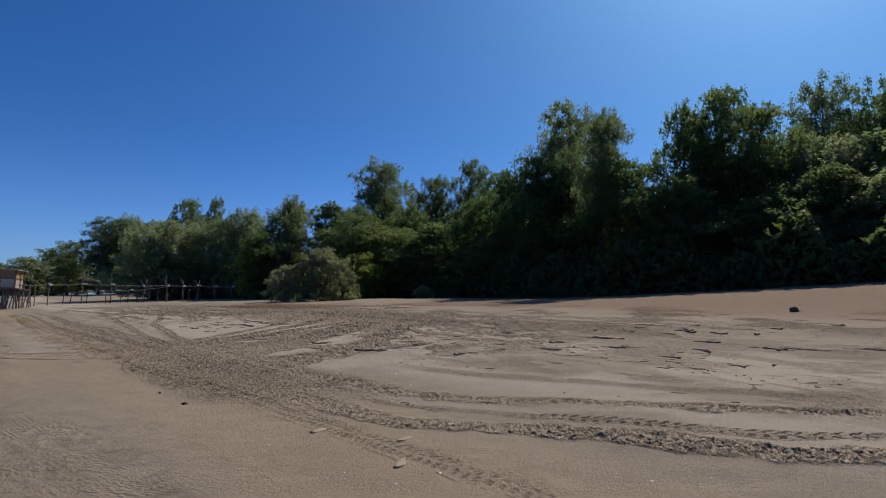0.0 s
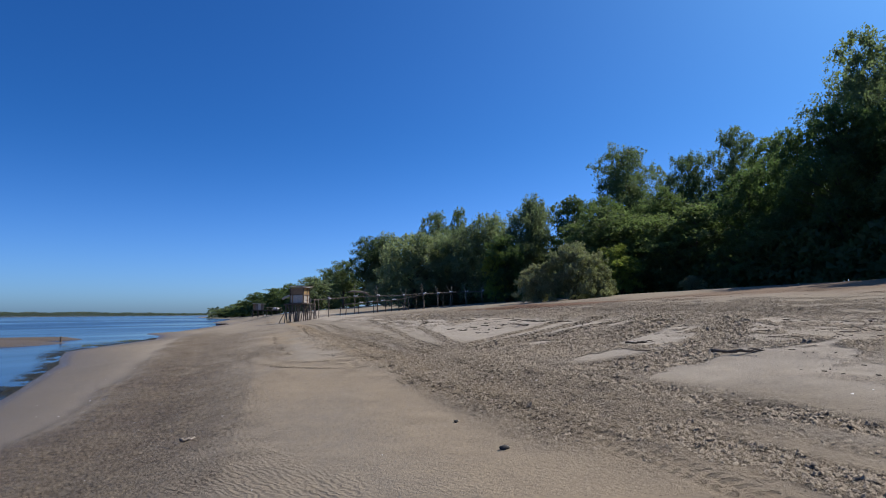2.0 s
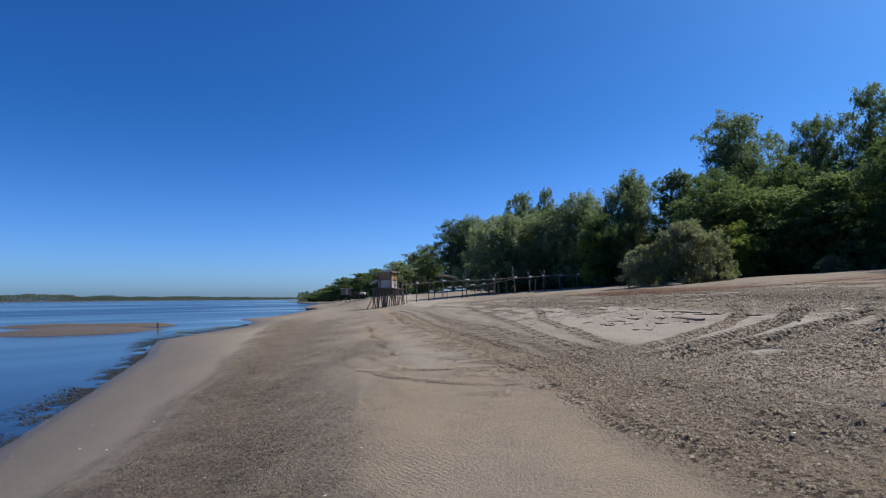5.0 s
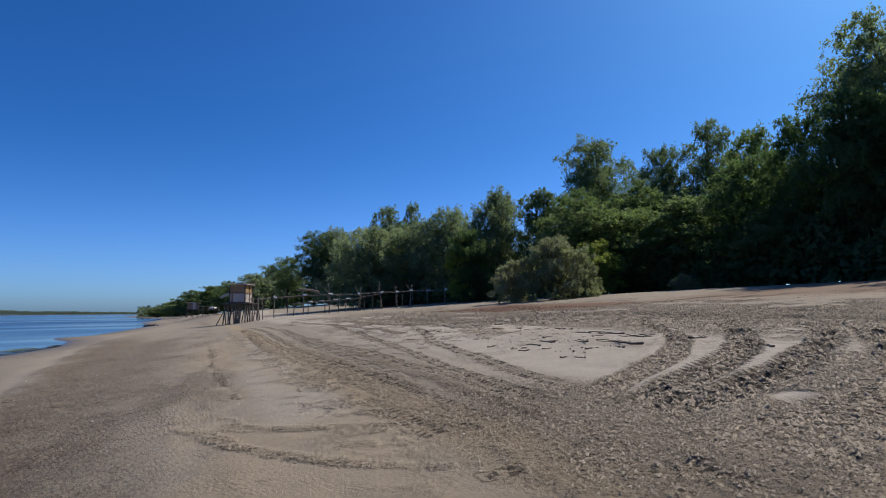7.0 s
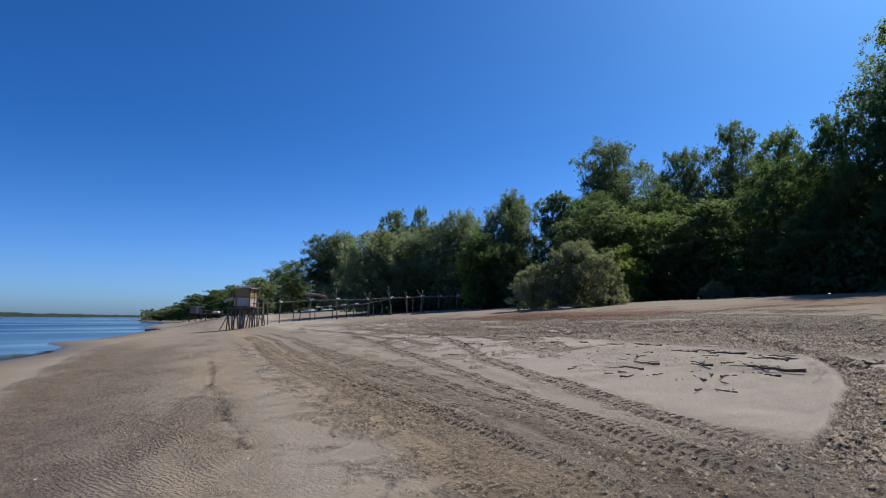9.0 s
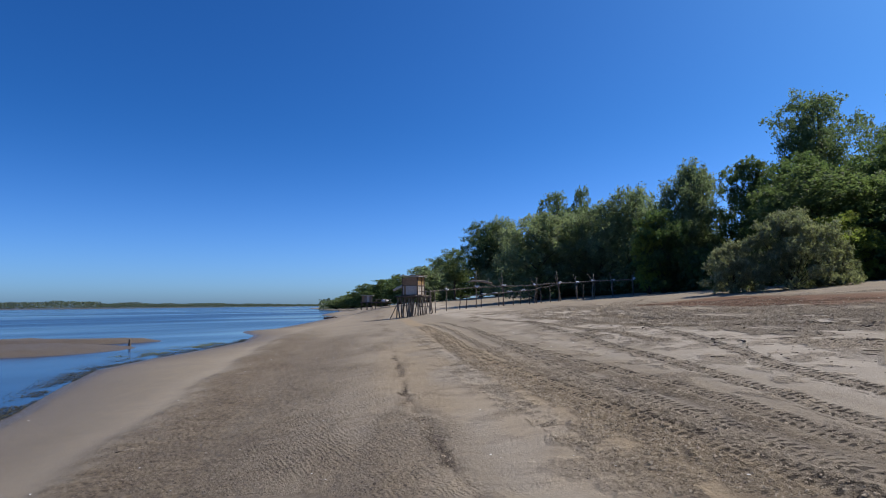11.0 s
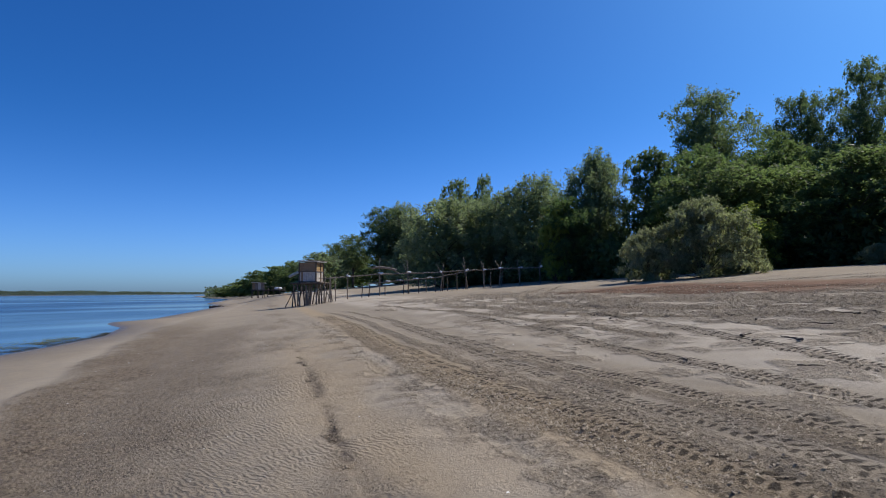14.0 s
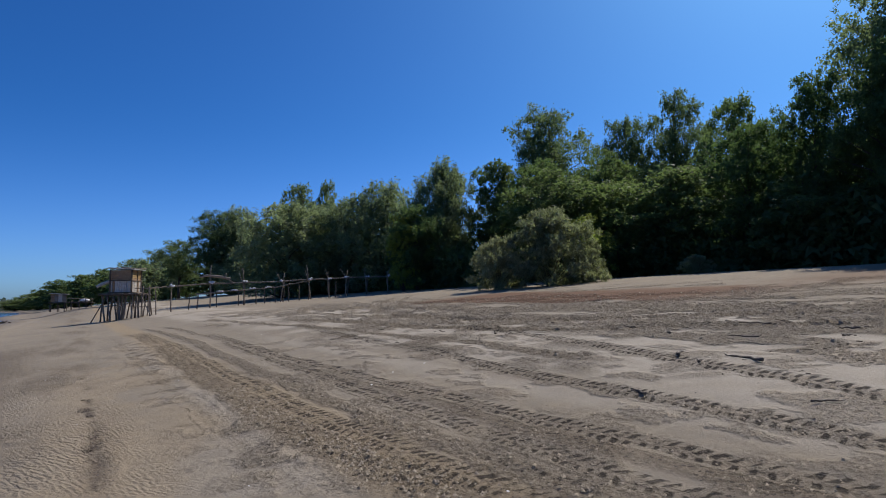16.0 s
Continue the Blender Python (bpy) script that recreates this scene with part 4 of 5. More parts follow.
def build_hut():
    rnd.seed(5)
    hut = thing("stilt_hut", 84.4, 3.75, "small weathered wooden hut on crooked pole stilts", "hut", turn=14.4)
    deck, half, top = 2.22, 0.92, 4.45
    # stilts in rows below the deck
    for i in range(7):
        for j in range(4):
            x, y = -1.6 + 0.53 * i + rnd.uniform(-0.12, 0.12), -1.05 + 0.70 * j + rnd.uniform(-0.12, 0.12)
            lean_x, lean_y = rnd.uniform(-0.45, 0.40), rnd.uniform(-0.2, 0.2)
            pole("stilt", (x + lean_x, y + lean_y, -0.35), (x, y, deck + rnd.uniform(-0.15, 0.12)), rnd.uniform(0.05, 0.085), (DRIFT, DRIFT, DARKWOOD, DRIFT)[(i + j) % 4], hut)
    for y in (-1.2, -0.4, 0.4, 1.2):
        pole("beam", (-1.75, y, deck), (1.85, y, deck + rnd.uniform(-0.05, 0.05)), 0.07, DARKWOOD, hut)
    for k in range(14):
        bm = bmesh.new()
        box(bm, (0.23, 2.5 + rnd.uniform(-0.2, 0.2), 0.04), (-1.65 + 0.25 * k, 0, deck + 0.10 + rnd.uniform(-0.01, 0.01)))
        part("deck_plank", bm, DRIFT if k % 3 else DARKWOOD, hut)
    floor = deck + 0.14
    # walls: pale boards below, brown panels above, dark battens
    split = floor + 1.12
    for side in range(4):
        a = side * math.pi / 2
        ax, ay = math.cos(a), math.sin(a)

        def on(u, out, z):
            return (u * ax + (half + out) * ay, u * ay - (half + out) * ax, z)

        for k in range(9):
            bm = bmesh.new()
            wide = 2 * half / 9
            box(bm, (wide - rnd.uniform(0.015, 0.05), 0.03, split - floor - 0.02 - rnd.uniform(0, 0.08)), on(-half + wide * (k + 0.5), rnd.uniform(-0.008, 0.008), (split + floor) / 2 + 0.01), a)
            part("board", bm, BROWNWOOD if (side * 4 + k) % 9 == 1 else PALEWOOD, hut)
        rows_ = 5
        tall = (top - split - 0.05) / rows_
        for k in range(rows_):
            bm = bmesh.new()
            box(bm, (2 * half - rnd.uniform(0.02, 0.10), 0.03, tall - 0.012), on(rnd.uniform(-0.03, 0.03), rnd.uniform(-0.008, 0.008), split + 0.03 + tall * (k + 0.5)), a)
            part("panel", bm, OCHREWOOD if side == 1 and k in (1, 2, 3) else BROWNWOOD, hut)
        for u in ((-half, 0.18, half) if side % 2 else (-half, half)):
            pole("batten", on(u, 0.05, floor - 0.2), on(u + rnd.uniform(-0.03, 0.03), 0.05, top + 0.02), 0.035 if abs(u) < 0.5 else 0.055, DARKWOOD, hut, bow=0.02, taper=0.9)
        pole("rail", on(-half - 0.1, 0.07, split), on(half + 0.12, 0.07, split + rnd.uniform(-0.03, 0.03)), 0.035, DARKWOOD, hut, bow=0.015, taper=0.9)
        pole("rail", on(-half - 0.15, 0.07, floor + 0.05), on(half + 0.15, 0.07, floor + 0.05), 0.05, DARKWOOD, hut, bow=0.015, taper=0.9)
    bm = bmesh.new()
    box(bm, (2.42, 2.3, 0.06), (0.05, 0, top + 0.10), 0.0, 0.05, 0.02)
    roof = part("roof", bm, ROOFING, hut, "flat grey roof slab with loose sticks")
    for k in range(9):
        a, b = (rnd.uniform(-1.3, 0.2), rnd.uniform(-1.2, 1.2), top + 0.20), (rnd.uniform(0.3, 1.6), rnd.uniform(-1.3, 1.3), top + 0.14 + rnd.uniform(0, 0.12))
        pole("stick", a, b, rnd.uniform(0.025, 0.05), DRIFT, roof, bow=0.05)
    # a bowed pale log that sticks out over the water side, and the ladder poles opposite
    bm = bmesh.new()
    tube(bm, [(-0.85, -0.3, 3.45), (-1.3, -0.4, 3.42), (-1.8, -0.5, 3.22), (-2.25, -0.6, 2.95)], [0.12, 0.15, 0.17, 0.13], 9, 0.15)
    part("log", bm, PALEWOOD, hut, "bowed pale driftwood log")
    for x in (1.9, 2.45):
        for y in (-0.7, 0.5):
            pole("stilt", (x + rnd.uniform(-0.2, 0.3), y, -0.3), (x, y, deck + 0.75), 0.06, DRIFT, hut)
    for z in (1.2, deck, deck + 0.55):
        pole("rung", (1.2, -0.72, z + rnd.uniform(-0.1, 0.1)), (2.6, -0.72, z + rnd.uniform(-0.15, 0.15)), 0.045, DRIFT, hut)
    pole("brace", (2.9, -0.75, -0.25), (1.7, -0.75, 2.2), 0.05, DRIFT, hut)
    pole("brace", (-2.3, -1.3, -0.25), (-0.9, -1.25, 2.3), 0.05, DARKWOOD, hut)


build_hut()


# ---- the pole walkway that runs from the hut to the trees ----
RAIL = []


def forked_post(s, n, height, rail, fork, lean=0.0, sack=True):
    """An upright pole with a fork at the rail and a white sack tied to it."""
    post = thing("walkway_post", s, n, "crooked driftwood post with a white sack tied at the rail" if sack else "crooked driftwood post beside the walkway", "post", "walkway posts", turn=47)
    pole("shaft", (rnd.uniform(-0.1, 0.1), 0, -0.4), (lean, 0, height), 0.075, DRIFT, post, bow=0.05, taper=0.5)
    if fork:
        pole("prong", (lean * 0.6, 0.04, rail - 0.2), (lean * 0.6 + fork, 0.1, rail + 0.95), 0.045, DRIFT, post, bow=0.04, taper=0.5)
        pole("prong", (lean * 0.5, -0.04, -0.4), (lean * 0.5 - 0.25 * fork, -0.1, rail + 0.1), 0.055, DARKWOOD, post, bow=0.03)
    if sack:
        bm = bmesh.new()
        for k in range(3):
            lump(bm, (rnd.uniform(-0.12, 0.22), rnd.uniform(-0.08, 0.08), rail + 0.05 + rnd.uniform(-0.05, 0.12)), (rnd.uniform(0.10, 0.19), 0.13, rnd.uniform(0.06, 0.11)), s + n + k)
        part("sack", bm, BAG, post, "bundled white sack")
    x, y = xy(s, n)
    RAIL.append(Vector((x, y, ground_z(s, n) + rail)))


rnd.seed(9)
forked_post(85.0, 7.7, 2.9, 2.45, 0.0)
forked_post(84.6, 11.2, 4.2, 2.40, 0.0, -0.05)
forked_post(84.0, 14.3, 3.7, 2.25, -0.45, -0.25)
forked_post(83.1, 17.7, 3.0, 2.10, -0.7, 0.35)
forked_post(82.2, 20.5, 3.5, 2.05, -0.3, -0.45)
forked_post(81.5, 22.3, 2.7, 1.95, -0.3, -0.2)
forked_post(80.9, 23.9, 2.7, 1.90, -0.7, 0.15)
forked_post(80.0, 25.9, 2.0, 1.80, -0.2, -0.2)
forked_post(79.1, 27.9, 2.3, 1.75, 0.3, -0.1)


def rail_log(a, b, r, material, label):
    bm = bmesh.new()
    mid = (a + b) / 2
    pts = [p - mid for p in crooked(a, b, 8, 0.05)]
    tube(bm, pts, [r * (1.1 - 0.4 * k / 7) for k in range(8)], 8, 0.2)
    me = bpy.data.meshes.new("rail_log")
    bm.to_mesh(me)
    bm.free()
    me.materials.append(material)
    ob = new("rail_log", me)
    ob.matrix_world = Matrix.Translation(mid)
    return tagged(ob, label, "log rail", "walkway rails")


hx, hy = xy(84.6, 6.0)
line = [Vector((hx, hy, ground_z(84.6, 6.0) + 2.5))] + RAIL
for a, b in zip(line, line[1:]):
    d = (b - a).normalized() * 0.25
    rail_log(a - d, b + d, 0.062, DRIFT, "long thin driftwood log laid as a walkway rail")
# the lower rail with its short props
low = [(84.2, 10.0, 1.45), (83.6, 13.6, 1.5), (82.9, 17.0, 1.55), (82.0, 20.3, 1.95)]
pts = [Vector((*xy(s, n), ground_z(s, n) + h)) for s, n, h in low]
for a, b in zip(pts, pts[1:]):
    d = (b - a).normalized() * 0.3
    rail_log(a - d, b + d, 0.055, DRIFT, "thin driftwood log on short props")
for s, n, h in ((84.3, 9.2, 1.45), (84.2, 10.0, 1.45), (84.0, 11.6, 1.45), (83.6, 13.6, 1.5), (83.3, 15.2, 1.5), (83.2, 16.0, 1.5), (82.9, 17.0, 1.55), (82.6, 18.3, 1.6), (82.3, 19.3, 1.7), (82.0, 20.3, 1.9), (81.2, 22.9, 1.6)):
    prop = thing("short_prop", s, n, "short crooked driftwood prop under the walkway", "post", "walkway props", turn=47)
    pole("shaft", (rnd.uniform(-0.15, 0.15), rnd.uniform(-0.1, 0.1), -0.3), (0, 0, h + 0.05), 0.06, DARKWOOD, prop, bow=0.03)
for n in (11.9, 13.2, 14.9, 16.4):
    sack = new("sack")
    bm = bmesh.new()
    for k in range(4):
        lump(bm, (0.17 * (k - 1.5) + rnd.uniform(-0.04, 0.04), rnd.uniform(-0.05, 0.05), rnd.uniform(-0.07, -0.01)), (rnd.uniform(0.06, 0.11), 0.09, rnd.uniform(0.04, 0.08)), n + k)
    bm.to_mesh(me := bpy.data.meshes.new("sack"))
    bm.free()
    me.materials.append(BAG)
    bpy.data.objects.remove(sack)
    sack = new("sack", me)
    u = (n - 10.0) / (20.3 - 10.0)
    s = 84.2 - 2.2 * u
    k = min(2, sum(n > q[1] for q in low[1:]))
    a, b = pts[k], pts[k + 1]
    sack.matrix_world = Matrix.Translation(a.lerp(b, (n - low[k][1]) / (low[k + 1][1] - low[k][1])) + Vector((0, 0, 0.11)))
    tagged(sack, "small white sacks bunched on the lower log rail", "sack", "sacks on the rail")
# the thick pale log laid across the tall post
a, b = Vector((*xy(84.9, 10.2), 0)), Vector((*xy(84.3, 13.0), 0))
a.z, b.z = ground_z(84.9, 10.2) + 3.15, ground_z(84.3, 13.0) + 2.75
log = new("driftwood_log")
log.matrix_world = Matrix.Translation(a)
tagged(log, "thick pale driftwood log with forked roots across a tall post", "log", "walkway rails")
u = b - a
bm = bmesh.new()
tube(bm, [Vector((0, 0, -0.05)), u * 0.2 + Vector((0, 0, 0.12)), u * 0.45 + Vector((0, 0, 0.14)), u * 0.7 + Vector((0, 0, 0.10)), u * 0.86, u], [0.07, 0.11, 0.12, 0.14, 0.13, 0.05], 9, 0.25)
part("stem", bm, DRIFT, log)
for k, lift in enumerate((0.45, -0.05, -0.42)):
    pole("root", u * (0.74 + 0.05 * k), u * (0.86 + 0.12 * k) + Vector((0, 0, lift)), 0.07, DRIFT, log, bow=0.05)


# ---- the far shelter, stranded wood, stones ----
def far_shelter(s, n, turn, label):
    ob = thing("fishing_shelter", s, n, label, "shelter", turn=turn)
    deck = 1.35
    for i in range(7):
        for j in range(2):
            x = -3.2 + 1.05 * i
            pole("post", (x + rnd.uniform(-0.3, 0.3), -0.9 + 1.8 * j, -0.3), (x, -0.9 + 1.8 * j, deck + (rnd.uniform(0.1, 0.9) if i > 2 else 0.1)), 0.07, DARKWOOD, ob)
    for y in (-0.9, 0.9):
        pole("beam", (-3.5, y, deck - 0.05), (3.4, y, deck - 0.1), 0.08, DARKWOOD, ob)
    for k in range(12):
        bm = bmesh.new()
        box(bm, (0.54, 1.9, 0.05), (-3.1 + 0.56 * k, 0, deck + 0.06 + rnd.uniform(-0.02, 0.02)))
        part("deck_plank", bm, DRIFT if k % 3 else DARKWOOD, ob)
    for side in (-1, 1):
        for k in range(4):
            bm = bmesh.new()
            box(bm, (0.55, 0.04, 1.35), (-2.9 + 0.57 * k, 0.85 * side, deck + 0.78))
            part("board", bm, PALEWOOD if k == 2 else (DRIFT if k % 2 else BROWNWOOD), ob)
    bm = bmesh.new()
    box(bm, (2.9, 2.3, 0.09), (-2.0, 0, deck + 1.52), 0.0, 0.06, 0.02)
    part("roof", bm, ROOFING, ob, "grey sloping roof")
    bm = bmesh.new()
    lump(bm, (1.9, 0.1, deck + 0.35), (0.75, 0.5, 0.32), 4.0)
    part("tarpaulin", bm, BAG, ob, "crumpled pale tarpaulin")
    pole("rail", (-0.7, -0.9, deck + 0.7), (3.4, -0.9, deck + 0.55), 0.05, DRIFT, ob)


far_shelter(148.0, -1.0, 40, "low weathered pole shelter with a small boarded cabin")


def branch(s, n, length, r, turn, label, material=DARKWOOD, twigs=4):
    ob = thing("driftwood_branch", s, n, label, "branch", "driftwood on the sand", turn=turn)
    bm = bmesh.new()
    r = 0.62 * r if length < 2 else r
    pts, y, tilt = [], 0.0, rnd.uniform(-0.5, 0.5)
    for k in range(10):
        tilt = 0.75 * tilt + rnd.uniform(-0.55, 0.55)
        y += tilt * length / 9
        pts.append(Vector((-length / 2 + length * k / 9, 0.6 * y, r * (0.35 + 0.5 * math.sin(2.1 * k + length)))))
    tube(bm, pts, [r * (1.05 - 0.08 * k) for k in range(10)], 6, 0.35)
    part("stem", bm, material, ob)
    for k in range(twigs):
        p = pts[2 + k % 7]
        q = Vector((p.x + rnd.uniform(0.1, 0.3) * length, p.y + rnd.uniform(-0.25, 0.25) * length, rnd.uniform(0.5, 2.5) * r))
        pole("twig", p, q, r * 0.5, material, ob, bow=0.02 * length)


branch(10.4, 6.75, 0.95, 0.036, 33, "dark forked driftwood branch half sunk in sand")
branch(12.8, 6.85, 0.75, 0.030, 34, "dark crooked driftwood branch on pale sand")
branch(8.5, 10.5, 1.3, 0.030, 70, "dark branching root on pale sand")
branch(8.4, 7.5, 0.5, 0.03, 60, "small dark broken branch on trampled sand")
branch(8.0, 11.8, 0.9, 0.035, 150, "dark driftwood branch on pale sand")
branch(7.5, 14.5, 1.3, 0.04, 100, "long dark driftwood branch on pale sand")
branch(6.5, 10.4, 0.8, 0.028, 20, "dark forked twig on the upper beach")
branch(5.2, 11.2, 0.9, 0.028, 75, "dark crooked twig on the upper beach")
branch(4.2, 12.4, 0.8, 0.026, 40, "thin dark twig on the upper beach", twigs=2)
branch(3.0, 13.6, 0.9, 0.026, 110, "thin dark crooked twig on the upper beach", twigs=3)
branch(7.6, 9.2, 0.7, 0.026, 130, "dark broken twig on the upper beach", twigs=2)
branch(5.4, 19.6, 1.2, 0.04, 70, "long thin dark branch on the upper beach")
branch(19.6, 7.6, 1.1, 0.035, 120, "dark root-like branch inside the wheel rings")
branch(20.6, 7.4, 0.8, 0.03, 95, "dark driftwood branch inside the wheel rings")
branch(21.4, 8.4, 1.0, 0.03, 140, "thin dark branch inside the wheel rings")
branch(19.0, 8.6, 0.7, 0.03, 60, "dark curved root half buried in pale sand")
branch(20.1, 8.3, 0.9, 0.03, 165, "dark forked root half buried in pale sand")
branch(22.2, 7.3, 0.8, 0.025, 100, "thin dark root trailing over pale sand")
branch(23.4, 8.6, 0.9, 0.03, 130, "dark weathered root on pale sand")
branch(17.1, 8.2, 0.6, 0.025, 80, "short dark stick between the wheel rings", twigs=2)
branch(16.3, 7.6, 0.5, 0.02, 20, "short dark stick between the wheel rings", twigs=1)
for k in range(26):
    branch(18.6 + 3.4 * rnd.random() + 0.4 * (k % 3), 6.0 + 2.7 * rnd.random(), rnd.uniform(0.25, 0.7), rnd.uniform(0.013, 0.026), rnd.choice((100, 125, 140, 155, 75)) + rnd.uniform(-15, 15), "dark dried root half buried in pale sand", twigs=k % 3)
for k in range(22):
    branch(3.5 + 8.5 * rnd.random(), 9.5 + 8.0 * rnd.random(), rnd.uniform(0.4, 1.1), rnd.uniform(0.02, 0.04), rnd.uniform(60, 150), "dark crooked root on the pale upper beach", twigs=k % 4)
for k in range(14):
    branch(25.0 + 5.0 * rnd.random(), 6.6 + 4.5 * rnd.random(), rnd.uniform(0.3, 0.9), rnd.uniform(0.02, 0.035), rnd.uniform(60, 150), "dark crooked root on old wheel tracks", twigs=k % 3)
branch(33.5, 8.0, 0.9, 0.03, 70, "dark weathered branch on the upper beach")
branch(31.0, 9.2, 0.8, 0.03, 110, "dark curled branch on the upper beach")
branch(27.7, 5.2, 0.45, 0.02, 100, "thin curled dark stick on pale sand", twigs=1)
branch(26.1, 5.6, 0.4, 0.014, 40, "thin dark stick on pale sand", twigs=0)
branch(126.0, -9.2, 2.4, 0.22, 30, "dark stranded log at the water's edge")
branch(10.9, -0.5, 0.22, 0.035, 75, "short pale broken driftwood stick on dark crust", DRIFT, 0)
branch(25.6, -3.3, 0.5, 0.012, 80, "thin pale dry stalk on the dark crust", DRIFT, 1)
for s, n, h in ((53.9, -14.9, 0.42), (60.0, -16.6, 0.22), (60.6, -16.1, 0.18)):
    stake = thing("stake", s, n, "dark rotten wooden stake standing in the shallows", "stake", "stakes on the sand bar")
    pole("shaft", (0, 0, -0.3), (0.03, 0.02, h), 0.09, DARKWOOD, stake)
rock = thing("stump", 9.0, 26.3, "dark rounded stump lying on the upper beach", "stump", sink=0.03)
bm = bmesh.new()
lump(bm, (0, 0, 0.10), (0.19, 0.16, 0.15), 3.0)
part("block", bm, STONE, rock)
pole("root", (0.1, 0, 0.1), (0.4, 0.15, 0.03), 0.05, STONE, rock)


def scuff(s, n, turn, long):
    """A pale pressed mark where something was dragged over the sand."""
    ob = thing("scuff_mark", s, n, "pale dry scuff mark pressed into the sand", "scuff mark", "scuff marks", turn=turn)
    bm = bmesh.new()
    lump(bm, (0, 0, -0.004), (long / 1.9, 0.055, 0.007), s * 3.1)
    part("crumbled_sand", bm, PALESAND, ob)


for s, n, turn, long in ((4.7, 4.2, 70, 0.40), (4.5, 3.4, 60, 0.36), (3.9, 2.9, 80, 0.42), (5.5, 2.9, 75, 0.34)):
    scuff(s, n, turn, long)


def pebble(s, n, size, seed):
    ob = thing("pebble", s, n, "small dark stone lying on the smooth sand lane", "stone", "stones on the lane", turn=seed * 50, sink=0.004)
    bm = bmesh.new()
    lump(bm, (0, 0, size * 0.35), (size, size * 0.7, size * 0.5), seed)
    part("stone", bm, STONE, ob)


pebble(8.1, 2.2, 0.045, 1.0)
pebble(9.4, 2.2, 0.032, 2.0)


# ---- what lies on the sand in numbers ----
def spread(count, seed, s0, s1, n0, n1, chance):
    g = np.random.default_rng(seed)
    s, n = g.uniform(s0, s1, count), g.uniform(n0, n1, count)
    keep = g.random(count) < chance(s, n)
    s, n = s[keep], n[keep]
    z = lie(s, n) + bands(s, n)[0]
    return g, s, n, np.stack([s * ALONG.x + n * ACROSS.x, s * ALONG.y + n * ACROSS.y, z], 1)


CRUMB = np.array([(1, 0, -0.25), (0.2, 0.95, -0.25), (-0.95, 0.2, -0.25), (-0.1, -1, -0.25), (0.1, 0.05, 0.8)])
CRUMB_F = np.array([(0, 1, 4), (1, 2, 4), (2, 3, 4), (3, 0, 4)])


def lumps(name, g, at, sizes, material, label, category, flat=1.0):
    k = len(at)
    turn = g.uniform(0, 6.283, k)
    shape = CRUMB[None] * g.uniform(0.6, 1.4, (k, 5, 3)) * sizes[:, None, None]
    shape[:, 4, :2] += g.uniform(-0.5, 0.5, (k, 2)) * sizes[:, None]
    shape[:, :, 2] *= flat
    c, s_ = np.cos(turn)[:, None], np.sin(turn)[:, None]
    x, y = shape[:, :, 0] * c - shape[:, :, 1] * s_, shape[:, :, 0] * s_ + shape[:, :, 1] * c
    verts = np.stack([x, y, shape[:, :, 2]], -1) + at[:, None]
    faces = CRUMB_F[None] + 5 * np.arange(k)[:, None, None]
    return tagged(mesh_object(name, verts.reshape(-1, 3), faces.reshape(-1, 3), material), label, category, kind="stuff")


def clods(name, g, at, sizes, material, label, category):
    """Blunt angular clods: a ring of corners, a smaller tilted ring above, a cap."""
    k = len(at)
    turn = g.uniform(0, 6.283, k)
    ang = np.arange(5) * 2 * math.pi / 5
    low = np.stack([np.cos(ang), np.sin(ang), 0 * ang - 0.35], 1)
    top = np.stack([0.55 * np.cos(ang + 0.5), 0.55 * np.sin(ang + 0.5), 0 * ang + 0.72], 1)
    shape = np.concatenate([low, top])[None] * g.uniform(0.65, 1.35, (k, 10, 3)) * sizes[:, None, None] * g.uniform((0.8, 0.5, 0.35), (1.5, 1.0, 0.8), (k, 3))[:, None]
    shape[:, 5:, :2] += g.uniform(-0.4, 0.4, (k, 1, 2)) * sizes[:, None, None]
    c, s_ = np.cos(turn)[:, None], np.sin(turn)[:, None]
    x, y = shape[:, :, 0] * c - shape[:, :, 1] * s_, shape[:, :, 0] * s_ + shape[:, :, 1] * c
    verts = np.stack([x, y, shape[:, :, 2]], -1) + at[:, None]
    tri = [(i, (i + 1) % 5, 5 + i) for i in range(5)] + [((i + 1) % 5, 5 + (i + 1) % 5, 5 + i) for i in range(5)] + [(5, 6, 7), (5, 7, 8), (5, 8, 9)]
    faces = np.array(tri)[None] + 10 * np.arange(k)[:, None, None]
    return tagged(mesh_object(name, verts.reshape(-1, 3), faces.reshape(-1, 3), material), label, category, kind="stuff")


def crumb_field(name, count, seed, s0, s1, n0, n1, share, small, large, bent):
    g = np.random.default_rng(seed)
    s = g.uniform(s0, s1, count)
    n = g.uniform(n0, n1, count) + (bend(s) if bent else 0.0)
    rut, masks = bands(s, n)
    keep = g.random(count) < np.clip(masks["churn"] - 0.12, 0, 1) * share
    s, n = s[keep], n[keep]
    at = np.stack([s * ALONG.x + n * ACROSS.x, s * ALONG.y + n * ACROSS.y, lie(s, n) + rut[keep]], 1)
    lumps(name, g, at, small + large * g.random(len(at)) ** 2, CLOD, "loose crumbs of turned sand packed in the wheel tracks", "crumbs", 0.85)


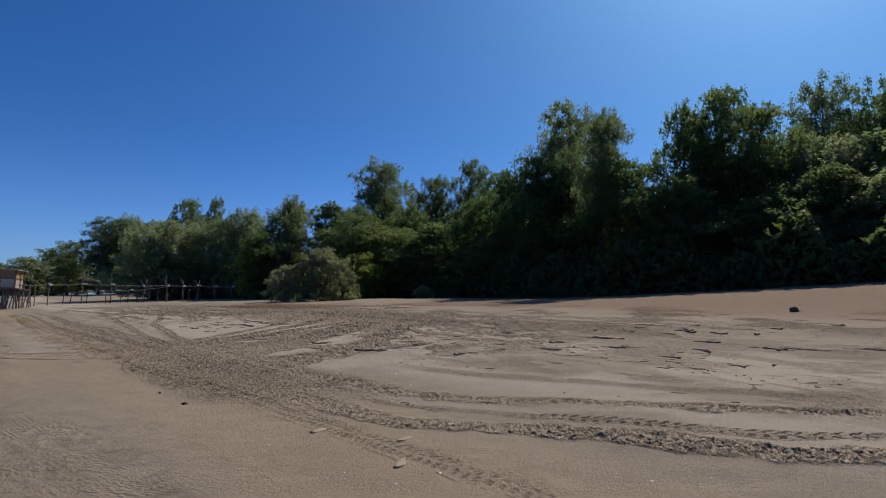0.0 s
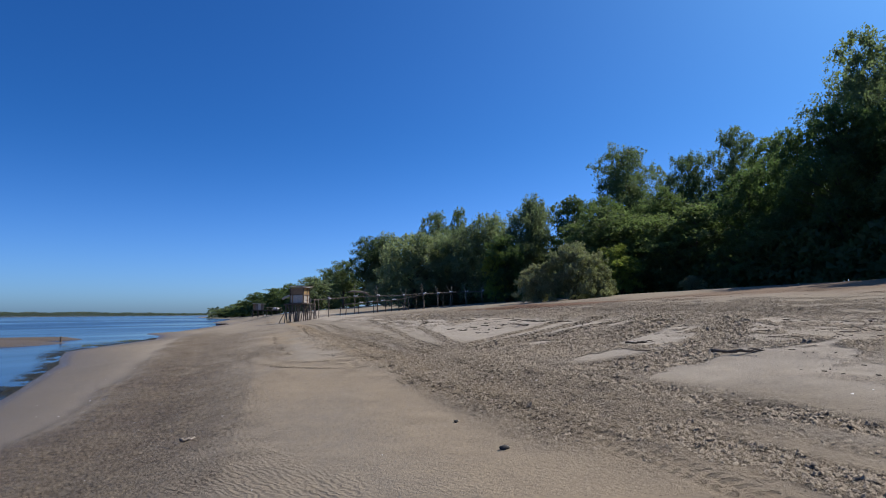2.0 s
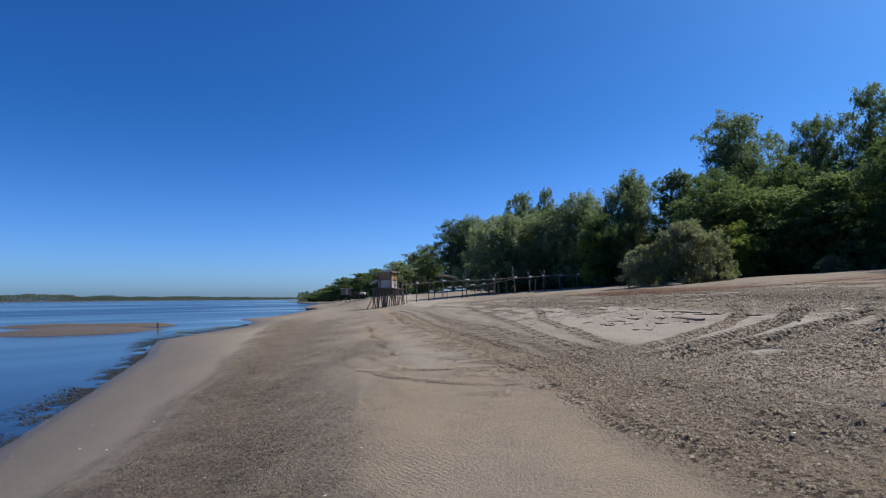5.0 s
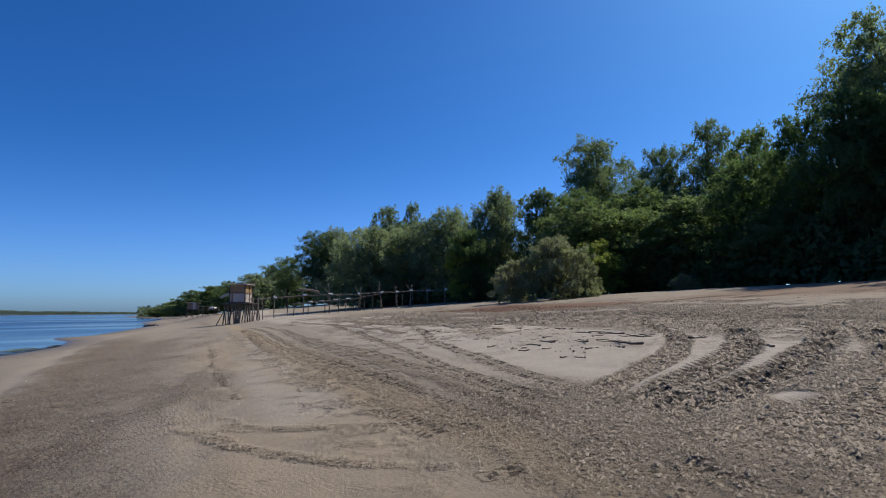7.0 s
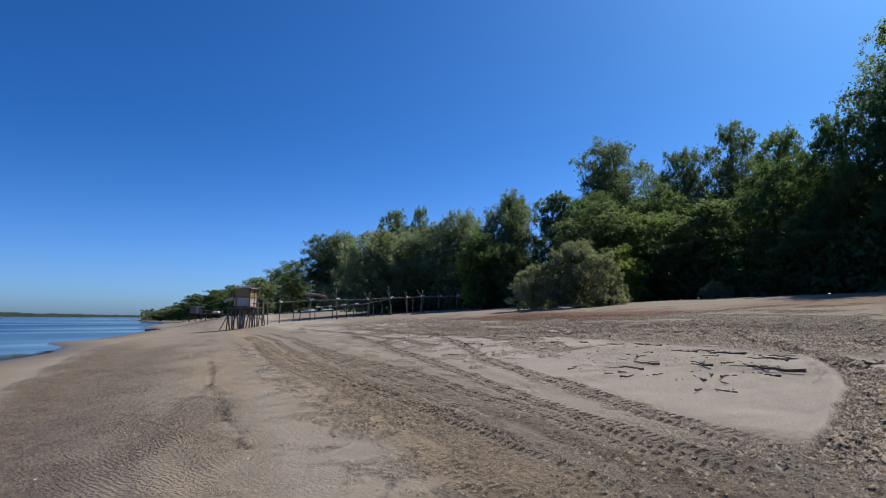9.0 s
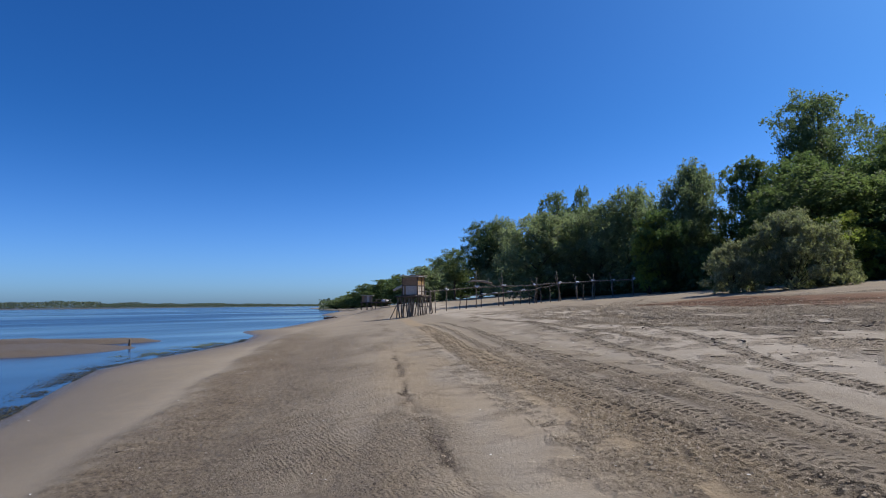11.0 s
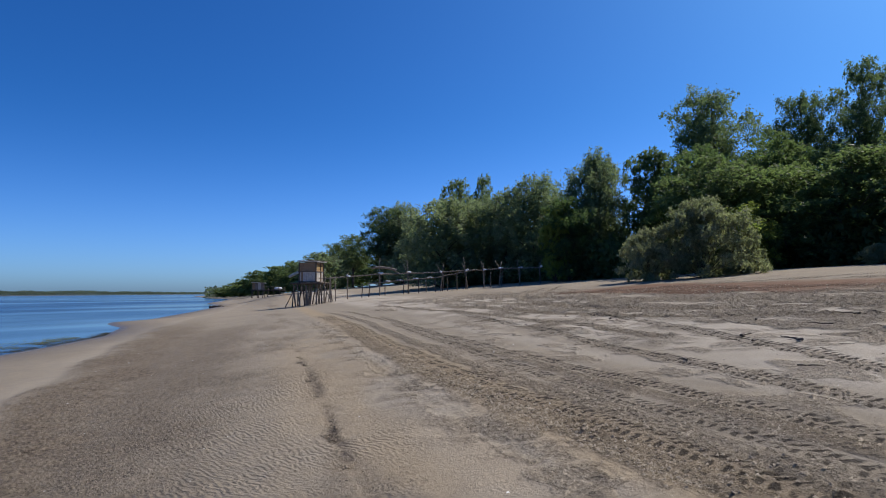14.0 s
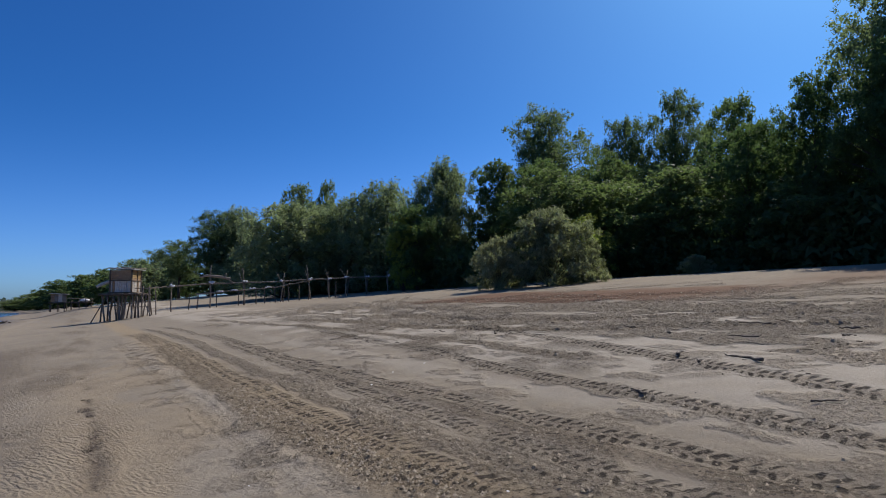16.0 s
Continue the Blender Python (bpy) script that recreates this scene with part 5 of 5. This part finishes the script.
crumb_field("track_crumbs", 110000, 31, 0.5, 33, 1.4, 5.5, 0.9, 0.009, 0.013, True)
crumb_field("ring_crumbs", 80000, 30, 8.5, 27, 4.4, 12, 0.9, 0.011, 0.024, False)
crumb_field("near_crumbs", 36000, 27, 0.0, 8.0, 1.6, 5.5, 0.95, 0.012, 0.018, True)
crumb_field("side_crumbs", 60000, 29, 14.5, 29, -1.3, 2.4, 0.75, 0.010, 0.014, False)
g, s, n, at = spread(66000, 28, 4, 34, -4.5, 1.8, lambda s, n: 0.5 * bands(s, n)[1]["crust"] ** 1.6)
lumps("crust_crumbs", g, at, 0.008 + 0.014 * g.random(len(at)) ** 2, CRUSTED, "dark dried crumbs on the sand crust", "crumbs", 0.6)
g, s, n, at = spread(140000, 32, 0.5, 33, -1.2, 12, lambda s, n: np.clip(bands(s, n)[1]["churn"] - 0.25, 0, 1) * 0.30 * (0.08 + 0.42 * np.maximum(smooth(4.4, 5.2, n), 0.7 * smooth(14, 18, s))) * smooth(7, 9, s))
lumpy = smooth(4.0, 5.5, n) * smooth(8, 10, s) * 0.004
clods("sand_clods", g, at, 0.010 + lumpy + 0.013 * g.random(len(at)) ** 3, CLOD, "blunt clods of damp turned sand in the wheel tracks", "clods")
g, s, n, at = spread(110000, 38, 10, 62, 5, 20, lambda s, n: np.clip(bands(s, n)[1]["churn"] - 0.25, 0, 1) * 0.35)
clods("far_clods", g, at, 0.012 + 0.034 * g.random(len(at)) ** 3, CLOD, "dried clods of turned sand along old wheel tracks", "clods")
g, s, n, at = spread(26000, 33, 0, 60, -5, 18, lambda s, n: 0.10 + 0 * s)
lumps("litter", g, at, 0.006 + 0.014 * g.random(len(at)) ** 3, DARKWOOD, "scattered dark crumbs of bark and shell", "litter", 0.5)
g, s, n, at = spread(9000, 36, 12, 50, -11, -3, lambda s, n: 0.35 * np.exp(-((n - shore(s) - 0.25) / 0.3) ** 2))
lumps("shell_line", g, at, 0.006 + 0.014 * g.random(len(at)) ** 2, SHELL, "white shell bits washed up at the waterline", "shells", 0.4)
g, s, n, at = spread(5000, 34, 0, 45, -4.5, 6, lambda s, n: 0.06 + 0 * s)
lumps("shells", g, at, 0.008 + 0.014 * g.random(len(at)) ** 2, SHELL, "tiny white shell bits strewn over the sand", "shells", 0.4)


def twig_litter():
    g, s, n, at = spread(22000, 35, 2, 40, 6, 24, lambda s, n: (0.16 + 0.5 * smooth(14, 11, s) * smooth(7.5, 9, n) * (1 - smooth(14, 17, n))) * smooth(0.0, 0.3, fractal(s * 0.35, n * 0.35, 12) + 0.12 * smooth(14, 11, s)) * (0.4 + bands(s, n)[1]["pale"]))
    bm = bmesh.new()
    verts, faces = [], []
    for k, p in enumerate(at):
        a = g.normal(0.6, 1.1)
        half = 0.012 + 0.11 * g.random() ** 4
        d, w = np.array((math.cos(a), math.sin(a), 0.0)), 0.003 + 0.004 * g.random()
        side = np.array((-d[1], d[0], 0.0)) * w
        up = np.array((0, 0, 2.2 * w))
        b = 6 * k
        for e in (-1, 1):
            q = p + d * half * e + np.array((0, 0, 0.012 * g.random()))
            verts += [q - side, q + side, q + up]
        faces += [(b, b + 3, b + 5, b + 2), (b + 1, b + 2, b + 5, b + 4), (b, b + 1, b + 4, b + 3)]
    bm.free()
    tagged(mesh_object("twig_litter", np.array(verts), np.array(faces), DARKWOOD), "dark twigs and bark strips strewn on the sand", "twigs", kind="stuff")


twig_litter()


def shore_weed(name, count, seed, s0, s1, start, wide, size, material, label, gate):
    g = np.random.default_rng(seed)
    s = g.uniform(s0, s1, count)
    n = shore(s) + start - np.abs(g.normal(0, 0.55, count)) * np.interp(s, [12, 18, 24, 30, 36, 44, 52, 60], wide)
    keep = fractal(s * 1.1, n * 1.6, 6) + 0.30 * g.random(count) > gate
    s, n = s[keep], n[keep]
    z = np.maximum(lie(s, n), WATER_Z) + 0.004 + 0.012 * g.random(len(s))
    pts = np.stack([s * ALONG.x + n * ACROSS.x, s * ALONG.y + n * ACROSS.y, z], 1)
    verts, faces = leaves_mesh(pts, np.zeros((len(s), 3)), size, seed + 1, 2.4)
    mid = np.repeat(pts[:, 2], 3)
    verts[:, 2] = mid + (verts[:, 2] - mid) * 0.12
    tagged(mesh_object(name, verts, faces, material), label, "weed", kind="stuff")


shore_weed("shore_weed", 26000, 51, 12, 60, 0.05, [1.3, 1.0, 0.55, 0.55, 0.8, 1.3, 1.2, 0.4], 0.038, WEED, "dark drifted water weed along the shoreline", 0.02)
shore_weed("green_weed", 4000, 55, 45, 57, -0.8, [1, 1, 1, 1, 1, 1.6, 2.0, 0.6], 0.05, GREENWEED, "yellow-green water weed floating in the shallows", 0.16)
